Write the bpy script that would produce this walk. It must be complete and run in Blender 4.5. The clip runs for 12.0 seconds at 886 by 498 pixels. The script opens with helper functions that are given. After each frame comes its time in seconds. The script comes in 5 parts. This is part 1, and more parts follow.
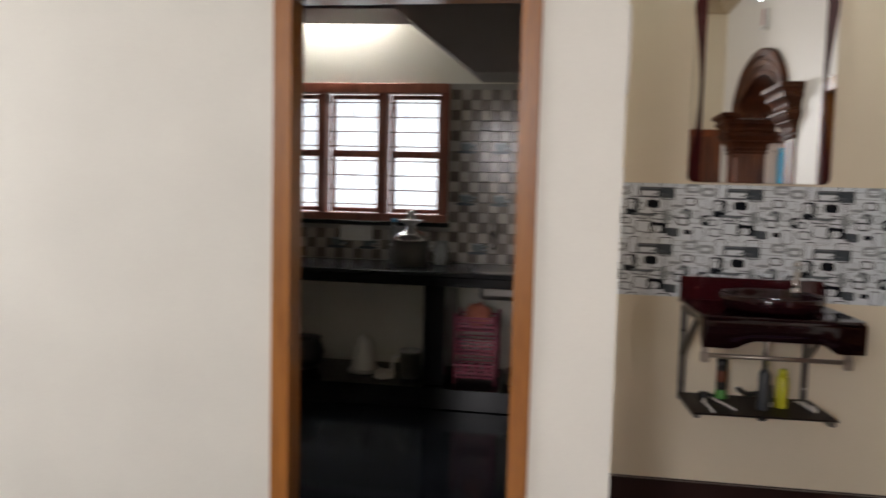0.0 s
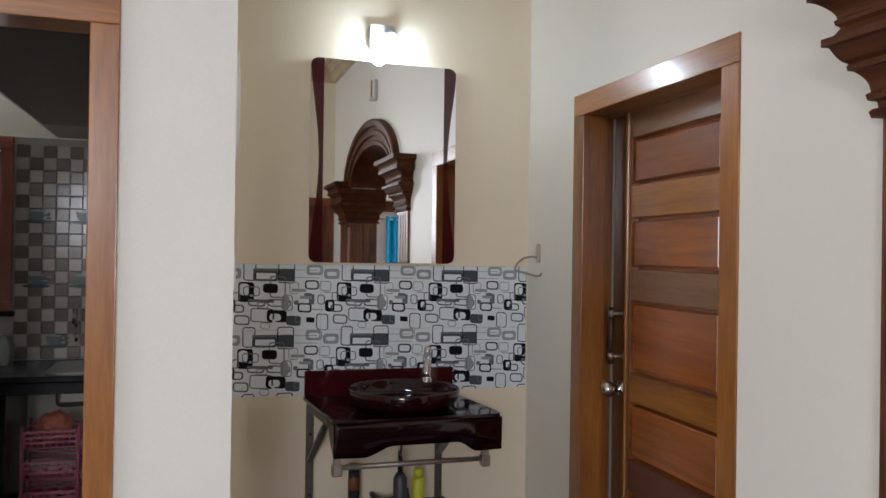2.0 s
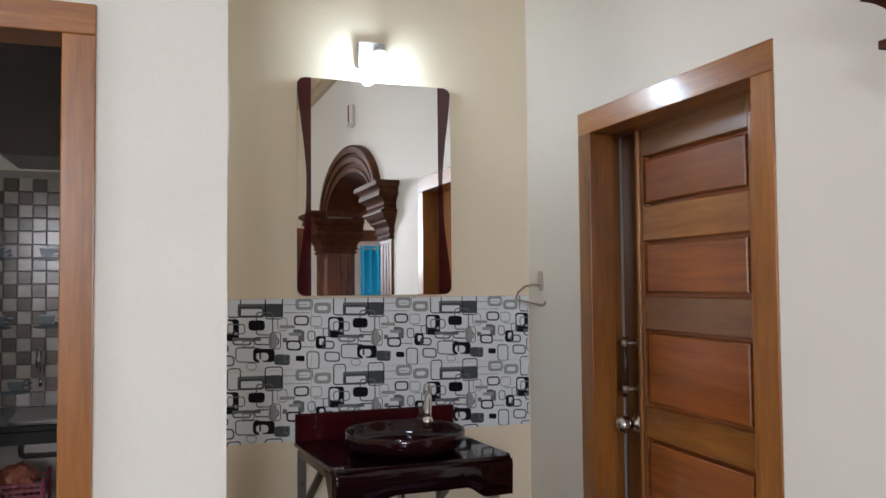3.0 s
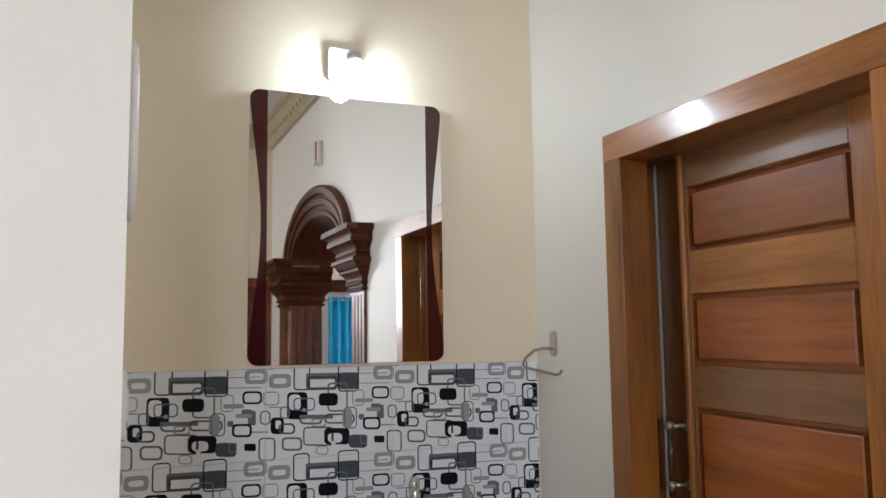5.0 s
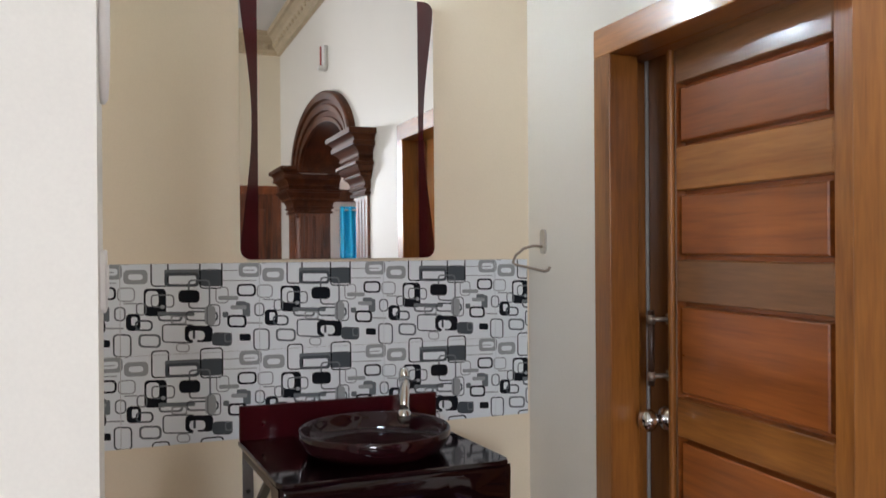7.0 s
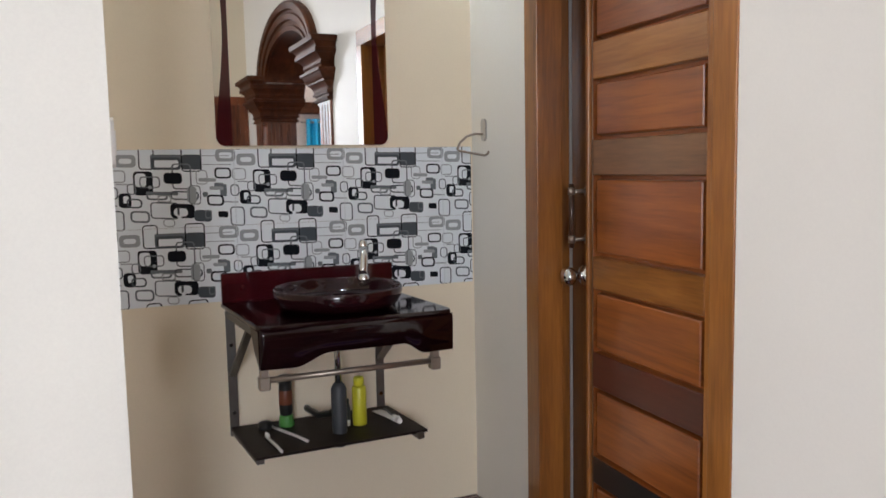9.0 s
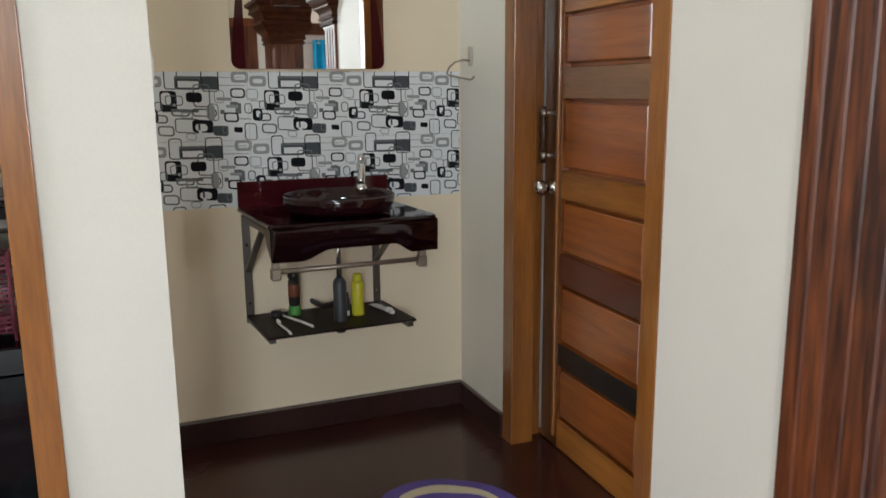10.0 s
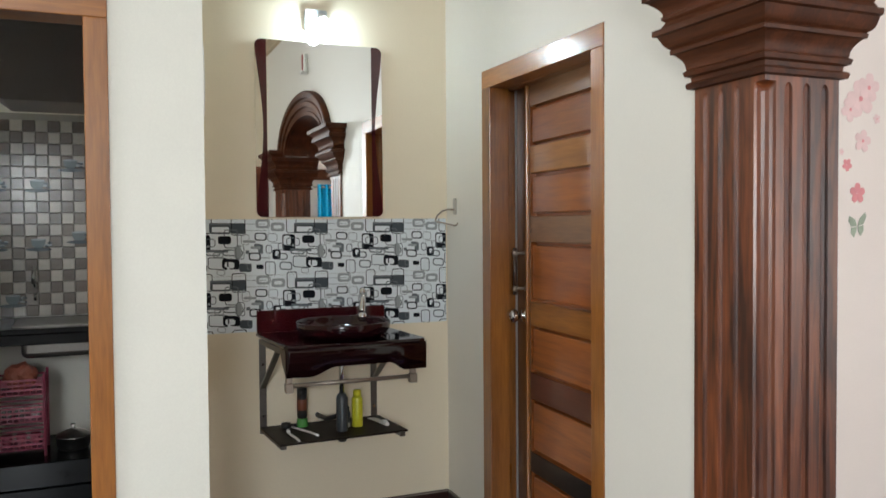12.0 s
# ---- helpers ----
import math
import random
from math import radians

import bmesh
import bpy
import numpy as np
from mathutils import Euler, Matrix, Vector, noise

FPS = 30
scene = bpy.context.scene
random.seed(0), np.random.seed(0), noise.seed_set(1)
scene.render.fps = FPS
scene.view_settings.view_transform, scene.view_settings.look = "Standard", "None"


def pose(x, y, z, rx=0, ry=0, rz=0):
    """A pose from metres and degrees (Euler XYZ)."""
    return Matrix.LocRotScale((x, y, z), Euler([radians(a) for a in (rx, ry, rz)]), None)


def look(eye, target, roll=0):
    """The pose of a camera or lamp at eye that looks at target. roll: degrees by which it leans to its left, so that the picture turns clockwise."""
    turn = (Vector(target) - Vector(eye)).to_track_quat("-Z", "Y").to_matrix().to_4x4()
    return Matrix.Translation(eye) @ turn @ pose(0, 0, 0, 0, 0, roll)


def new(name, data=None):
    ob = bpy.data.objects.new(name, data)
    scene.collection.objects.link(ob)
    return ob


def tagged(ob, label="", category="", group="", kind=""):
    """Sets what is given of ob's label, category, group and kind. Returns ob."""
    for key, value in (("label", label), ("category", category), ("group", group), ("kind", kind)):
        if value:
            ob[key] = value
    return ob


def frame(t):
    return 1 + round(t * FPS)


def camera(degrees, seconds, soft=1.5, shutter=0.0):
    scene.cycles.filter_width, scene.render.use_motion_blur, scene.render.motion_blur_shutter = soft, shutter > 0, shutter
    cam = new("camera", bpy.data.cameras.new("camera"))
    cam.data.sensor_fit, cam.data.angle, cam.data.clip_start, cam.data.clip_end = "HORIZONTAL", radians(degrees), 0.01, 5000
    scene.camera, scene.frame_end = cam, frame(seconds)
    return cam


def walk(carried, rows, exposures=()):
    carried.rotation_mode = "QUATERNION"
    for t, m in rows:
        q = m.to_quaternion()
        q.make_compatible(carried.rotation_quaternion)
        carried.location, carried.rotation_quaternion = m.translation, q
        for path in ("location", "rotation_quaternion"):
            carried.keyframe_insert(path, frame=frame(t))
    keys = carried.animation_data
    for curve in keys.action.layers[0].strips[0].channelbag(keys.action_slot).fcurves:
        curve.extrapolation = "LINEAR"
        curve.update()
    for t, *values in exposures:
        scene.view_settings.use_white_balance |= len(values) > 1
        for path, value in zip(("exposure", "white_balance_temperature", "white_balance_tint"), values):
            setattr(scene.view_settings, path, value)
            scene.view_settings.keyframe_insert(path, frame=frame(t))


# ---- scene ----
cam = camera(57.7, 12.0, shutter=0.35)
PATH = [
    (0, (-0.024, 0.109, 1.407), (-0.348, 2.076, 1.246), 1.45),
    (0.1, (-0.011, 0.143, 1.411), (-0.225, 2.125, 1.254), 1.41),
    (0.3, (0.014, 0.211, 1.418), (0.009, 2.205, 1.263), 1.34),
    (0.5, (0.040, 0.279, 1.426), (0.169, 2.271, 1.294), 1.27),
    (1, (0.071, 0.429, 1.448), (0.396, 2.401, 1.375), 1.23),
    (1.5, (0.068, 0.538, 1.461), (0.533, 2.483, 1.431), 1.58),
    (2, (0.004, 0.684, 1.482), (0.612, 2.590, 1.495), 0.85),
    (2.5, (-0.048, 0.785, 1.477), (0.630, 2.666, 1.521), 0.08),
    (3, (-0.045, 0.906, 1.487), (0.641, 2.783, 1.571), -0.46),
    (3.5, (-0.010, 1.076, 1.522), (0.657, 2.958, 1.648), -0.43),
    (3.7, (0.002, 1.117, 1.511), (0.663, 2.998, 1.663), -0.40),
    (5.3, (0.112, 1.550, 1.533), (0.891, 3.381, 1.739), -0.73),
    (5.5, (0.116, 1.566, 1.519), (0.901, 3.394, 1.718), -0.67),
    (6, (0.124, 1.564, 1.513), (0.900, 3.402, 1.652), -0.40),
    (6.5, (0.123, 1.531, 1.495), (0.879, 3.381, 1.573), -0.38),
    (7, (0.166, 1.436, 1.476), (0.884, 3.303, 1.471), -0.39),
    (7.2, (0.172, 1.423, 1.455), (0.895, 3.288, 1.419), -0.61),
    (8.8, (0.102, 1.137, 1.350), (0.894, 2.966, 1.188), -1.50),
    (9, (0.088, 1.072, 1.364), (0.868, 2.903, 1.160), -1.14),
    (9.5, (0.007, 0.913, 1.397), (0.788, 2.727, 1.084), -1.34),
    (10, (0.007, 0.689, 1.368), (0.755, 2.502, 0.976), -0.51),
    (10.5, (-0.006, 0.487, 1.324), (0.730, 2.302, 0.914), -0.49),
    (11, (-0.058, 0.382, 1.353), (0.679, 2.216, 1.053), -1.09),
    (11.5, (-0.126, 0.262, 1.376), (0.624, 2.109, 1.216), -0.83),
    (12, (-0.165, 0.168, 1.402), (0.606, 2.013, 1.343), -0.42),
]
walk(cam, [(t, look(eye, target, roll)) for t, eye, target, roll in PATH], exposures=[(0.0, -0.26, 6700, 17), (0.5, -0.18, 6550, 18), (1, -0.2, 6350, 17), (1.5, -0.3, 6250, 16), (2, -0.22, 6150, 15), (2.5, -0.15, 6190, 15), (3.5, -0.05, 6190, 16), (5.5, 0.08, 6190, 16), (7, 0.2, 6190, 16), (9, 0.25, 6150, 16), (9.5, 0.18, 6200, 15), (10.5, 0.05, 6300, 4), (11.5, 0.08, 6250, 5), (12, 0.15, 6200, 7)])

# ---- world and light ----
world = bpy.data.worlds.new("world")
scene.world = world
world.use_nodes = True
sky = world.node_tree.nodes.new("ShaderNodeTexSky")
sky.sky_type, sky.sun_disc, sky.sun_elevation, sky.sun_rotation = "NISHITA", False, radians(48), radians(200)
world.node_tree.nodes["Background"].inputs[1].default_value = 0.1
world.node_tree.links.new(sky.outputs[0], world.node_tree.nodes["Background"].inputs[0])


def area_light(name, eye, target, w, h, watts, colour):
    d = bpy.data.lights.new(name, "AREA")
    d.shape, d.size, d.size_y, d.energy, d.color = "RECTANGLE", w, h, watts, colour
    ob = new(name, d)
    ob.matrix_world = look(eye, target)
    return tagged(ob, kind="structure")


DAY = (0.93, 0.97, 1.0)
area_light("kitchen_daylight", (-1.85, 6.7, 3.3), (-1.7, 4.6, 0.9), 2.6, 1.3, 160, DAY)
area_light("hall_daylight", (-1.95, -4.62, 2.35), (-0.1, 2.6, 1.1), 1.3, 1.2, 158, (0.97, 0.985, 1.0))
# added fill from the west, out of view, to brighten the door wall
area_light("hall_side_fill", (-5.1, 1.4, 1.7), (1.3, 1.5, 1.4), 1.5, 1.4, 112, (0.97, 0.985, 1.0))
area_light("room_daylight", (3.85, -2.72, 1.5), (3.0, 0.5, 1.3), 1.0, 1.3, 118, (1.0, 0.97, 0.96))

# ---- materials ----
MATS = {}


def material(name, colour, rough=0.6, metal=0.0, vary=0.08, grain=40.0, blotch=3.0, bump=0.05, coat=0.0, rough_vary=0.08, stretch=(1, 1, 1), per_object=0.0):
    """A plain surface: fine grain and broad stains in the colour, the gloss and the relief."""
    m = bpy.data.materials.new(name)
    m.use_nodes = True
    n, l = m.node_tree.nodes, m.node_tree.links
    b = n["Principled BSDF"]
    b.inputs["Metallic"].default_value = metal
    if coat:
        b.inputs["Coat Weight"].default_value = coat
        b.inputs["Coat Roughness"].default_value = 0.08
    co = n.new("ShaderNodeTexCoord")
    mp = n.new("ShaderNodeMapping")
    mp.inputs["Scale"].default_value = stretch
    l.new(co.outputs["Object"], mp.inputs[0])
    fine, broad = n.new("ShaderNodeTexNoise"), n.new("ShaderNodeTexNoise")
    fine.inputs["Scale"].default_value, fine.inputs["Detail"].default_value = grain, 6
    broad.inputs["Scale"].default_value, broad.inputs["Detail"].default_value = blotch, 4
    l.new(mp.outputs[0], fine.inputs[0]), l.new(mp.outputs[0], broad.inputs[0])
    mix = n.new("ShaderNodeMath")
    mix.operation = "MULTIPLY_ADD"
    l.new(broad.outputs[0], mix.inputs[0])
    mix.inputs[1].default_value = 0.65
    half = n.new("ShaderNodeMath")
    half.operation = "MULTIPLY"
    half.inputs[1].default_value = 0.35
    l.new(fine.outputs[0], half.inputs[0]), l.new(half.outputs[0], mix.inputs[2])
    ramp = n.new("ShaderNodeValToRGB")
    lo, hi = [max(0, c * (1 - vary)) for c in colour], [min(1, c * (1 + vary)) for c in colour]
    ramp.color_ramp.elements[0].position, ramp.color_ramp.elements[1].position = 0.3, 0.7
    ramp.color_ramp.elements[0].color, ramp.color_ramp.elements[1].color = (*lo, 1), (*hi, 1)
    l.new(mix.outputs[0], ramp.inputs[0])
    out = ramp.outputs[0]
    if per_object:
        info, hsv, mr = n.new("ShaderNodeObjectInfo"), n.new("ShaderNodeHueSaturation"), n.new("ShaderNodeMapRange")
        mr.inputs[3].default_value, mr.inputs[4].default_value = 1 - per_object, 1 + per_object
        l.new(info.outputs["Random"], mr.inputs[0]), l.new(mr.outputs[0], hsv.inputs["Value"])
        l.new(out, hsv.inputs["Color"])
        out = hsv.outputs[0]
    l.new(out, b.inputs["Base Color"])
    rr = n.new("ShaderNodeMapRange")
    rr.inputs[3].default_value, rr.inputs[4].default_value = max(0.02, rough - rough_vary), min(1, rough + rough_vary)
    l.new(broad.outputs[0], rr.inputs[0]), l.new(rr.outputs[0], b.inputs["Roughness"])
    if bump:
        bp = n.new("ShaderNodeBump")
        bp.inputs["Strength"].default_value, bp.inputs["Distance"].default_value = bump, 0.01
        l.new(mix.outputs[0], bp.inputs["Height"]), l.new(bp.outputs[0], b.inputs["Normal"])
    MATS[name] = m
    return m


def wood(name, dark, light, axis="z", rough=0.3, coat=0.5, scale=1.0, knots=0.4, vary=0.12, long=1.1, hard=0.14, gloss=0.13):
    """Varnished timber with its grain along one axis."""
    m = bpy.data.materials.new(name)
    m.use_nodes = True
    n, l = m.node_tree.nodes, m.node_tree.links
    b = n["Principled BSDF"]
    b.inputs["Coat Weight"].default_value, b.inputs["Coat Roughness"].default_value = coat, gloss
    co, info, add = n.new("ShaderNodeTexCoord"), n.new("ShaderNodeObjectInfo"), n.new("ShaderNodeVectorMath")
    mul = n.new("ShaderNodeMath")
    mul.operation, mul.inputs[1].default_value = "MULTIPLY", 13.7
    l.new(info.outputs["Random"], mul.inputs[0])
    l.new(co.outputs["Object"], add.inputs[0]), l.new(mul.outputs[0], add.inputs[1])
    mp = n.new("ShaderNodeMapping")
    long, across = long * scale, 14.0 * scale
    mp.inputs["Scale"].default_value = tuple(long if a == axis else across for a in "xyz")
    l.new(add.outputs[0], mp.inputs[0])
    g1, g2, g3 = n.new("ShaderNodeTexNoise"), n.new("ShaderNodeTexNoise"), n.new("ShaderNodeTexNoise")
    for g, s, d, dist in ((g1, 1.0, 3, 1.2 * knots), (g2, 9.0, 8, 0.3), (g3, 0.25, 2, 0.6)):
        g.inputs["Scale"].default_value, g.inputs["Detail"].default_value, g.inputs["Distortion"].default_value = s, d, dist
        l.new(mp.outputs[0], g.inputs[0])
    m1, m2 = n.new("ShaderNodeMath"), n.new("ShaderNodeMath")
    m1.operation = m2.operation = "MULTIPLY_ADD"
    m1.inputs[1].default_value = 0.5
    half = n.new("ShaderNodeMath")
    half.operation, half.inputs[1].default_value = "MULTIPLY", 0.25
    l.new(g2.outputs[0], half.inputs[0])
    l.new(g1.outputs[0], m1.inputs[0]), l.new(half.outputs[0], m1.inputs[2])
    m2.inputs[1].default_value = 0.25
    l.new(g3.outputs[0], m2.inputs[0]), l.new(m1.outputs[0], m2.inputs[2])
    ramp = n.new("ShaderNodeValToRGB")
    e = ramp.color_ramp.elements
    e[0].position, e[1].position = 0.5 - hard, 0.5 + hard
    e[0].color, e[1].color = (*dark, 1), (*light, 1)
    l.new(m2.outputs[0], ramp.inputs[0])
    hsv, mr = n.new("ShaderNodeHueSaturation"), n.new("ShaderNodeMapRange")
    mr.inputs[3].default_value, mr.inputs[4].default_value = 1 - vary, 1 + vary
    l.new(info.outputs["Random"], mr.inputs[0]), l.new(mr.outputs[0], hsv.inputs["Value"])
    l.new(ramp.outputs[0], hsv.inputs["Color"]), l.new(hsv.outputs[0], b.inputs["Base Color"])
    rr = n.new("ShaderNodeMapRange")
    rr.inputs[3].default_value, rr.inputs[4].default_value = rough - 0.08, rough + 0.12
    l.new(g1.outputs[0], rr.inputs[0]), l.new(rr.outputs[0], b.inputs["Roughness"])
    bp = n.new("ShaderNodeBump")
    bp.inputs["Strength"].default_value, bp.inputs["Distance"].default_value = 0.08, 0.004
    l.new(m2.outputs[0], bp.inputs["Height"]), l.new(bp.outputs[0], b.inputs["Normal"])
    MATS[name] = m
    return m


def glow(name, colour, strength):
    m = bpy.data.materials.new(name)
    m.use_nodes = True
    b = m.node_tree.nodes["Principled BSDF"]
    b.inputs["Base Color"].default_value = (*colour, 1)
    b.inputs["Emission Color"].default_value, b.inputs["Emission Strength"].default_value = (*colour, 1), strength
    MATS[name] = m
    return m


PAINT = material("cream_wall_paint", (0.738, 0.730, 0.655), 0.55, vary=0.05, grain=160, blotch=2.6, bump=0.06)
PAINT_NICHE = material("warm_cream_wall_paint", (0.825, 0.724, 0.55), 0.5, vary=0.04, grain=160, blotch=1.9, bump=0.06)
PAINT_DOOR = material("pale_wall_paint", (0.778, 0.737, 0.66), 0.5, vary=0.03, grain=160, blotch=1.6, bump=0.05)
PAINT_ROOM = material("pinkish_wall_paint", (0.80, 0.74, 0.69), 0.55, vary=0.03, grain=160, blotch=1.6, bump=0.05)
PAINT_KITCHEN = material("kitchen_wall_paint", (0.78, 0.75, 0.66), 0.6, vary=0.04, grain=140, blotch=2, bump=0.05)
# grey-white paint toned down: the shade over the kitchen is in this colour
SOFFIT = material("shade_grey_soffit_paint", (0.34, 0.31, 0.295), 0.6, vary=0.06, grain=90, blotch=2, bump=0.06)
CEILING = material("white_ceiling_paint", (0.78, 0.77, 0.74), 0.7, vary=0.03, grain=120, blotch=1.5, bump=0.04)
FLOOR = material("red_oxide_floor", (0.045, 0.011, 0.008), 0.25, vary=0.4, grain=30, blotch=2.2, bump=0.02, coat=0.08)
FLOOR_K = material("black_polished_floor", (0.012, 0.014, 0.018), 0.12, vary=0.4, grain=60, blotch=2.5, bump=0.02)
SKIRT = material("dark_maroon_skirting", (0.030, 0.012, 0.010), 0.3, vary=0.3, grain=50, blotch=4, bump=0.03)
MORTAR_EDGE = material("grey_mortar_edge", (0.28, 0.25, 0.21), 0.85, vary=0.25, grain=90, blotch=9, bump=0.2)
GRANITE = material("black_granite", (0.008, 0.008, 0.009), 0.2, vary=0.5, grain=300, blotch=5, bump=0.01)
TEAK_V = wood("teak_upright", (0.14, 0.045, 0.008), (0.42, 0.158, 0.028), "z")
TEAK_H = wood("teak_lengthwise", (0.14, 0.045, 0.008), (0.42, 0.158, 0.028), "y")
TEAK_X = wood("teak_crosswise", (0.14, 0.045, 0.008), (0.42, 0.158, 0.028), "x")
PANEL_H = wood("red_brown_panel", (0.165, 0.043, 0.008), (0.36, 0.104, 0.018), "y", vary=0.1, knots=1.2, coat=0.7, long=0.9)
RAIL_GOLD = wood("golden_rail", (0.24, 0.085, 0.016), (0.46, 0.19, 0.045), "y", knots=0.9)
RAIL_GREY = wood("dull_brown_rail", (0.12, 0.050, 0.015), (0.25, 0.112, 0.038), "y", knots=0.8, coat=1.0)
RAIL_RED = wood("dark_red_rail", (0.055, 0.011, 0.006), (0.11, 0.024, 0.012), "y")
RAIL_BLACK = wood("blackened_rail", (0.004, 0.0035, 0.003), (0.011, 0.009, 0.008), "y", rough=0.35, coat=0.1)
WALNUT = wood("carved_walnut_upright", (0.036, 0.008, 0.0025), (0.25, 0.066, 0.017), "z", rough=0.4, coat=0.3, knots=2.2, scale=0.6, long=1.3, hard=0.12, gloss=0.22)
# same walnut, darkened: the unlit underside of the arch is put into the colour
WALNUT_SHADE_Y = wood("shaded_walnut_lengthwise", (0.030, 0.0085, 0.0035), (0.125, 0.038, 0.013), "y", rough=0.5, coat=0.0, knots=0.8)
WINDOW_WOOD = wood("red_brown_window_timber", (0.18, 0.05, 0.028), (0.38, 0.125, 0.075), "z", rough=0.35)
GRILLE = material("brown_painted_grille", (0.30, 0.20, 0.16), 0.45, vary=0.15, bump=0.0)
CHROME = material("chrome", (0.66, 0.66, 0.66), 0.1, 1.0, vary=0.03, bump=0.0, rough_vary=0.05)
STEEL = material("brushed_steel", (0.52, 0.50, 0.47), 0.3, 1.0, vary=0.1, grain=120, bump=0.02)
SHELF_BROWN = material("dark_brown_shelf_board", (0.013, 0.007, 0.005), 0.5, vary=0.3, grain=70, blotch=8, bump=0.03)
STEEL_DARK = material("dull_steel_bracket", (0.17, 0.155, 0.14), 0.42, 0.9, vary=0.15, grain=90, bump=0.03)
MAROON_GLASS = material("maroon_back_painted_glass", (0.048, 0.005, 0.008), 0.06, vary=0.15, bump=0.0, coat=0.6, rough_vary=0.02)
DARK_GLASS = material("dark_maroon_glass", (0.010, 0.0026, 0.0034), 0.07, vary=0.2, bump=0.0, coat=0.0, rough_vary=0.02)
BOWL_GLASS = material("deep_maroon_bowl_glass", (0.019, 0.0032, 0.0052), 0.07, vary=0.15, bump=0.0, rough_vary=0.02)
WHITE_PLASTIC = material("white_plastic", (0.78, 0.77, 0.74), 0.35, vary=0.03, bump=0.0)
GREY_PLASTIC = material("slate_grey_plastic", (0.045, 0.052, 0.060), 0.4, vary=0.1, bump=0.01)
BLACK_PLASTIC = material("black_plastic", (0.012, 0.012, 0.012), 0.4, vary=0.2, bump=0.01)
BRONZE = material("dull_bronze_steel", (0.36, 0.31, 0.26), 0.36, 0.8, vary=0.12, grain=80, bump=0.02)
BROWN_BAR = material("dark_brown_lacquer", (0.05, 0.024, 0.014), 0.3, vary=0.2, bump=0.01)
YELLOW = material("yellow_plastic", (0.62, 0.60, 0.03), 0.35, vary=0.05, bump=0.0)
GREEN = material("green_plastic", (0.08, 0.30, 0.06), 0.4, vary=0.08, bump=0.0)
BROWN_LABEL = material("brown_orange_label", (0.17, 0.045, 0.018), 0.45, vary=0.15, bump=0.0)
BLUE_PLASTIC = material("blue_plastic", (0.05, 0.32, 0.55), 0.35, vary=0.06, bump=0.0)
PINK = material("pink_plastic", (0.38, 0.07, 0.12), 0.35, vary=0.1, bump=0.01)
PEACH = material("orange_pink_plastic", (0.55, 0.17, 0.11), 0.4, vary=0.12, bump=0.01)
TILE_WHITE = material("white_glazed_tile", (0.77, 0.815, 0.84), 0.22, vary=0.02, bump=0.01, per_object=0.02)
INK_BLACK = material("black_tile_print", (0.010, 0.012, 0.016), 0.25, vary=0.05, bump=0.0)
INK_DARK = material("dark_grey_tile_print", (0.075, 0.088, 0.098), 0.25, vary=0.05, bump=0.0)
INK_MID = material("grey_tile_print", (0.15, 0.168, 0.18), 0.25, vary=0.05, bump=0.0)
INK_LIGHT = material("pale_grey_tile_print", (0.33, 0.352, 0.362), 0.25, vary=0.05, bump=0.0)
for m in (INK_BLACK, INK_DARK, INK_MID, GRANITE, FLOOR_K, SHELF_BROWN, WALNUT_SHADE_Y):
    m.node_tree.nodes["Principled BSDF"].inputs["Specular IOR Level"].default_value = 0.2
CHECK_DARK = material("taupe_kitchen_tile", (0.165, 0.133, 0.112), 0.2, vary=0.2, grain=60, blotch=9, bump=0.01, per_object=0.2)
CHECK_PALE = material("beige_kitchen_tile", (0.45, 0.40, 0.355), 0.2, vary=0.12, grain=60, blotch=9, bump=0.01, per_object=0.12)
GROUT = material("grey_grout", (0.33, 0.31, 0.28), 0.9, vary=0.1, bump=0.1)
PURPLE = material("purple_mat_fabric", (0.13, 0.09, 0.36), 0.95, vary=0.15, grain=260, blotch=20, bump=0.5)
CREAM_FABRIC = material("cream_mat_fabric", (0.66, 0.60, 0.42), 0.95, vary=0.1, grain=260, blotch=20, bump=0.5)
CURTAIN = material("teal_blue_curtain", (0.018, 0.44, 0.78), 0.25, vary=0.12, grain=60, blotch=4, bump=0.03)
GOLD_PLASTER = material("beige_ornamental_plaster", (0.50, 0.40, 0.26), 0.5, vary=0.15, grain=60, blotch=8, bump=0.1)
PETAL = material("pale_pink_sticker", (0.77, 0.59, 0.58), 0.5, vary=0.1, grain=30, blotch=12, bump=0.0)
PETAL_RED = material("coral_pink_sticker", (0.72, 0.28, 0.30), 0.5, vary=0.12, grain=30, blotch=12, bump=0.0)
LEAF_GREEN = material("sage_green_sticker", (0.30, 0.36, 0.27), 0.5, vary=0.2, grain=30, blotch=14, bump=0.0)
CLOTH_WHITE = material("white_cloth", (0.62, 0.58, 0.52), 0.9, vary=0.08, grain=90, blotch=6, bump=0.2)
RED_PLASTIC = material("red_plastic", (0.42, 0.06, 0.05), 0.4, vary=0.08, bump=0.0)
BULB = glow("lit_bulb", (0.76, 0.92, 1.0), 98.0)
OUTSIDE = glow("bright_garden", (0.9, 0.95, 1.0), 1.45)
MIRROR = bpy.data.materials.new("mirror_silver")
MIRROR.use_nodes = True
MIRROR.node_tree.nodes["Principled BSDF"].inputs["Metallic"].default_value = 1.0
MIRROR.node_tree.nodes["Principled BSDF"].inputs["Roughness"].default_value = 0.015
MIRROR.node_tree.nodes["Principled BSDF"].inputs["Base Color"].default_value = (0.88, 0.90, 0.89, 1)
CLEAR = bpy.data.materials.new("clear_plastic")
CLEAR.use_nodes = True
CLEAR.node_tree.nodes["Principled BSDF"].inputs["Transmission Weight"].default_value = 0.9
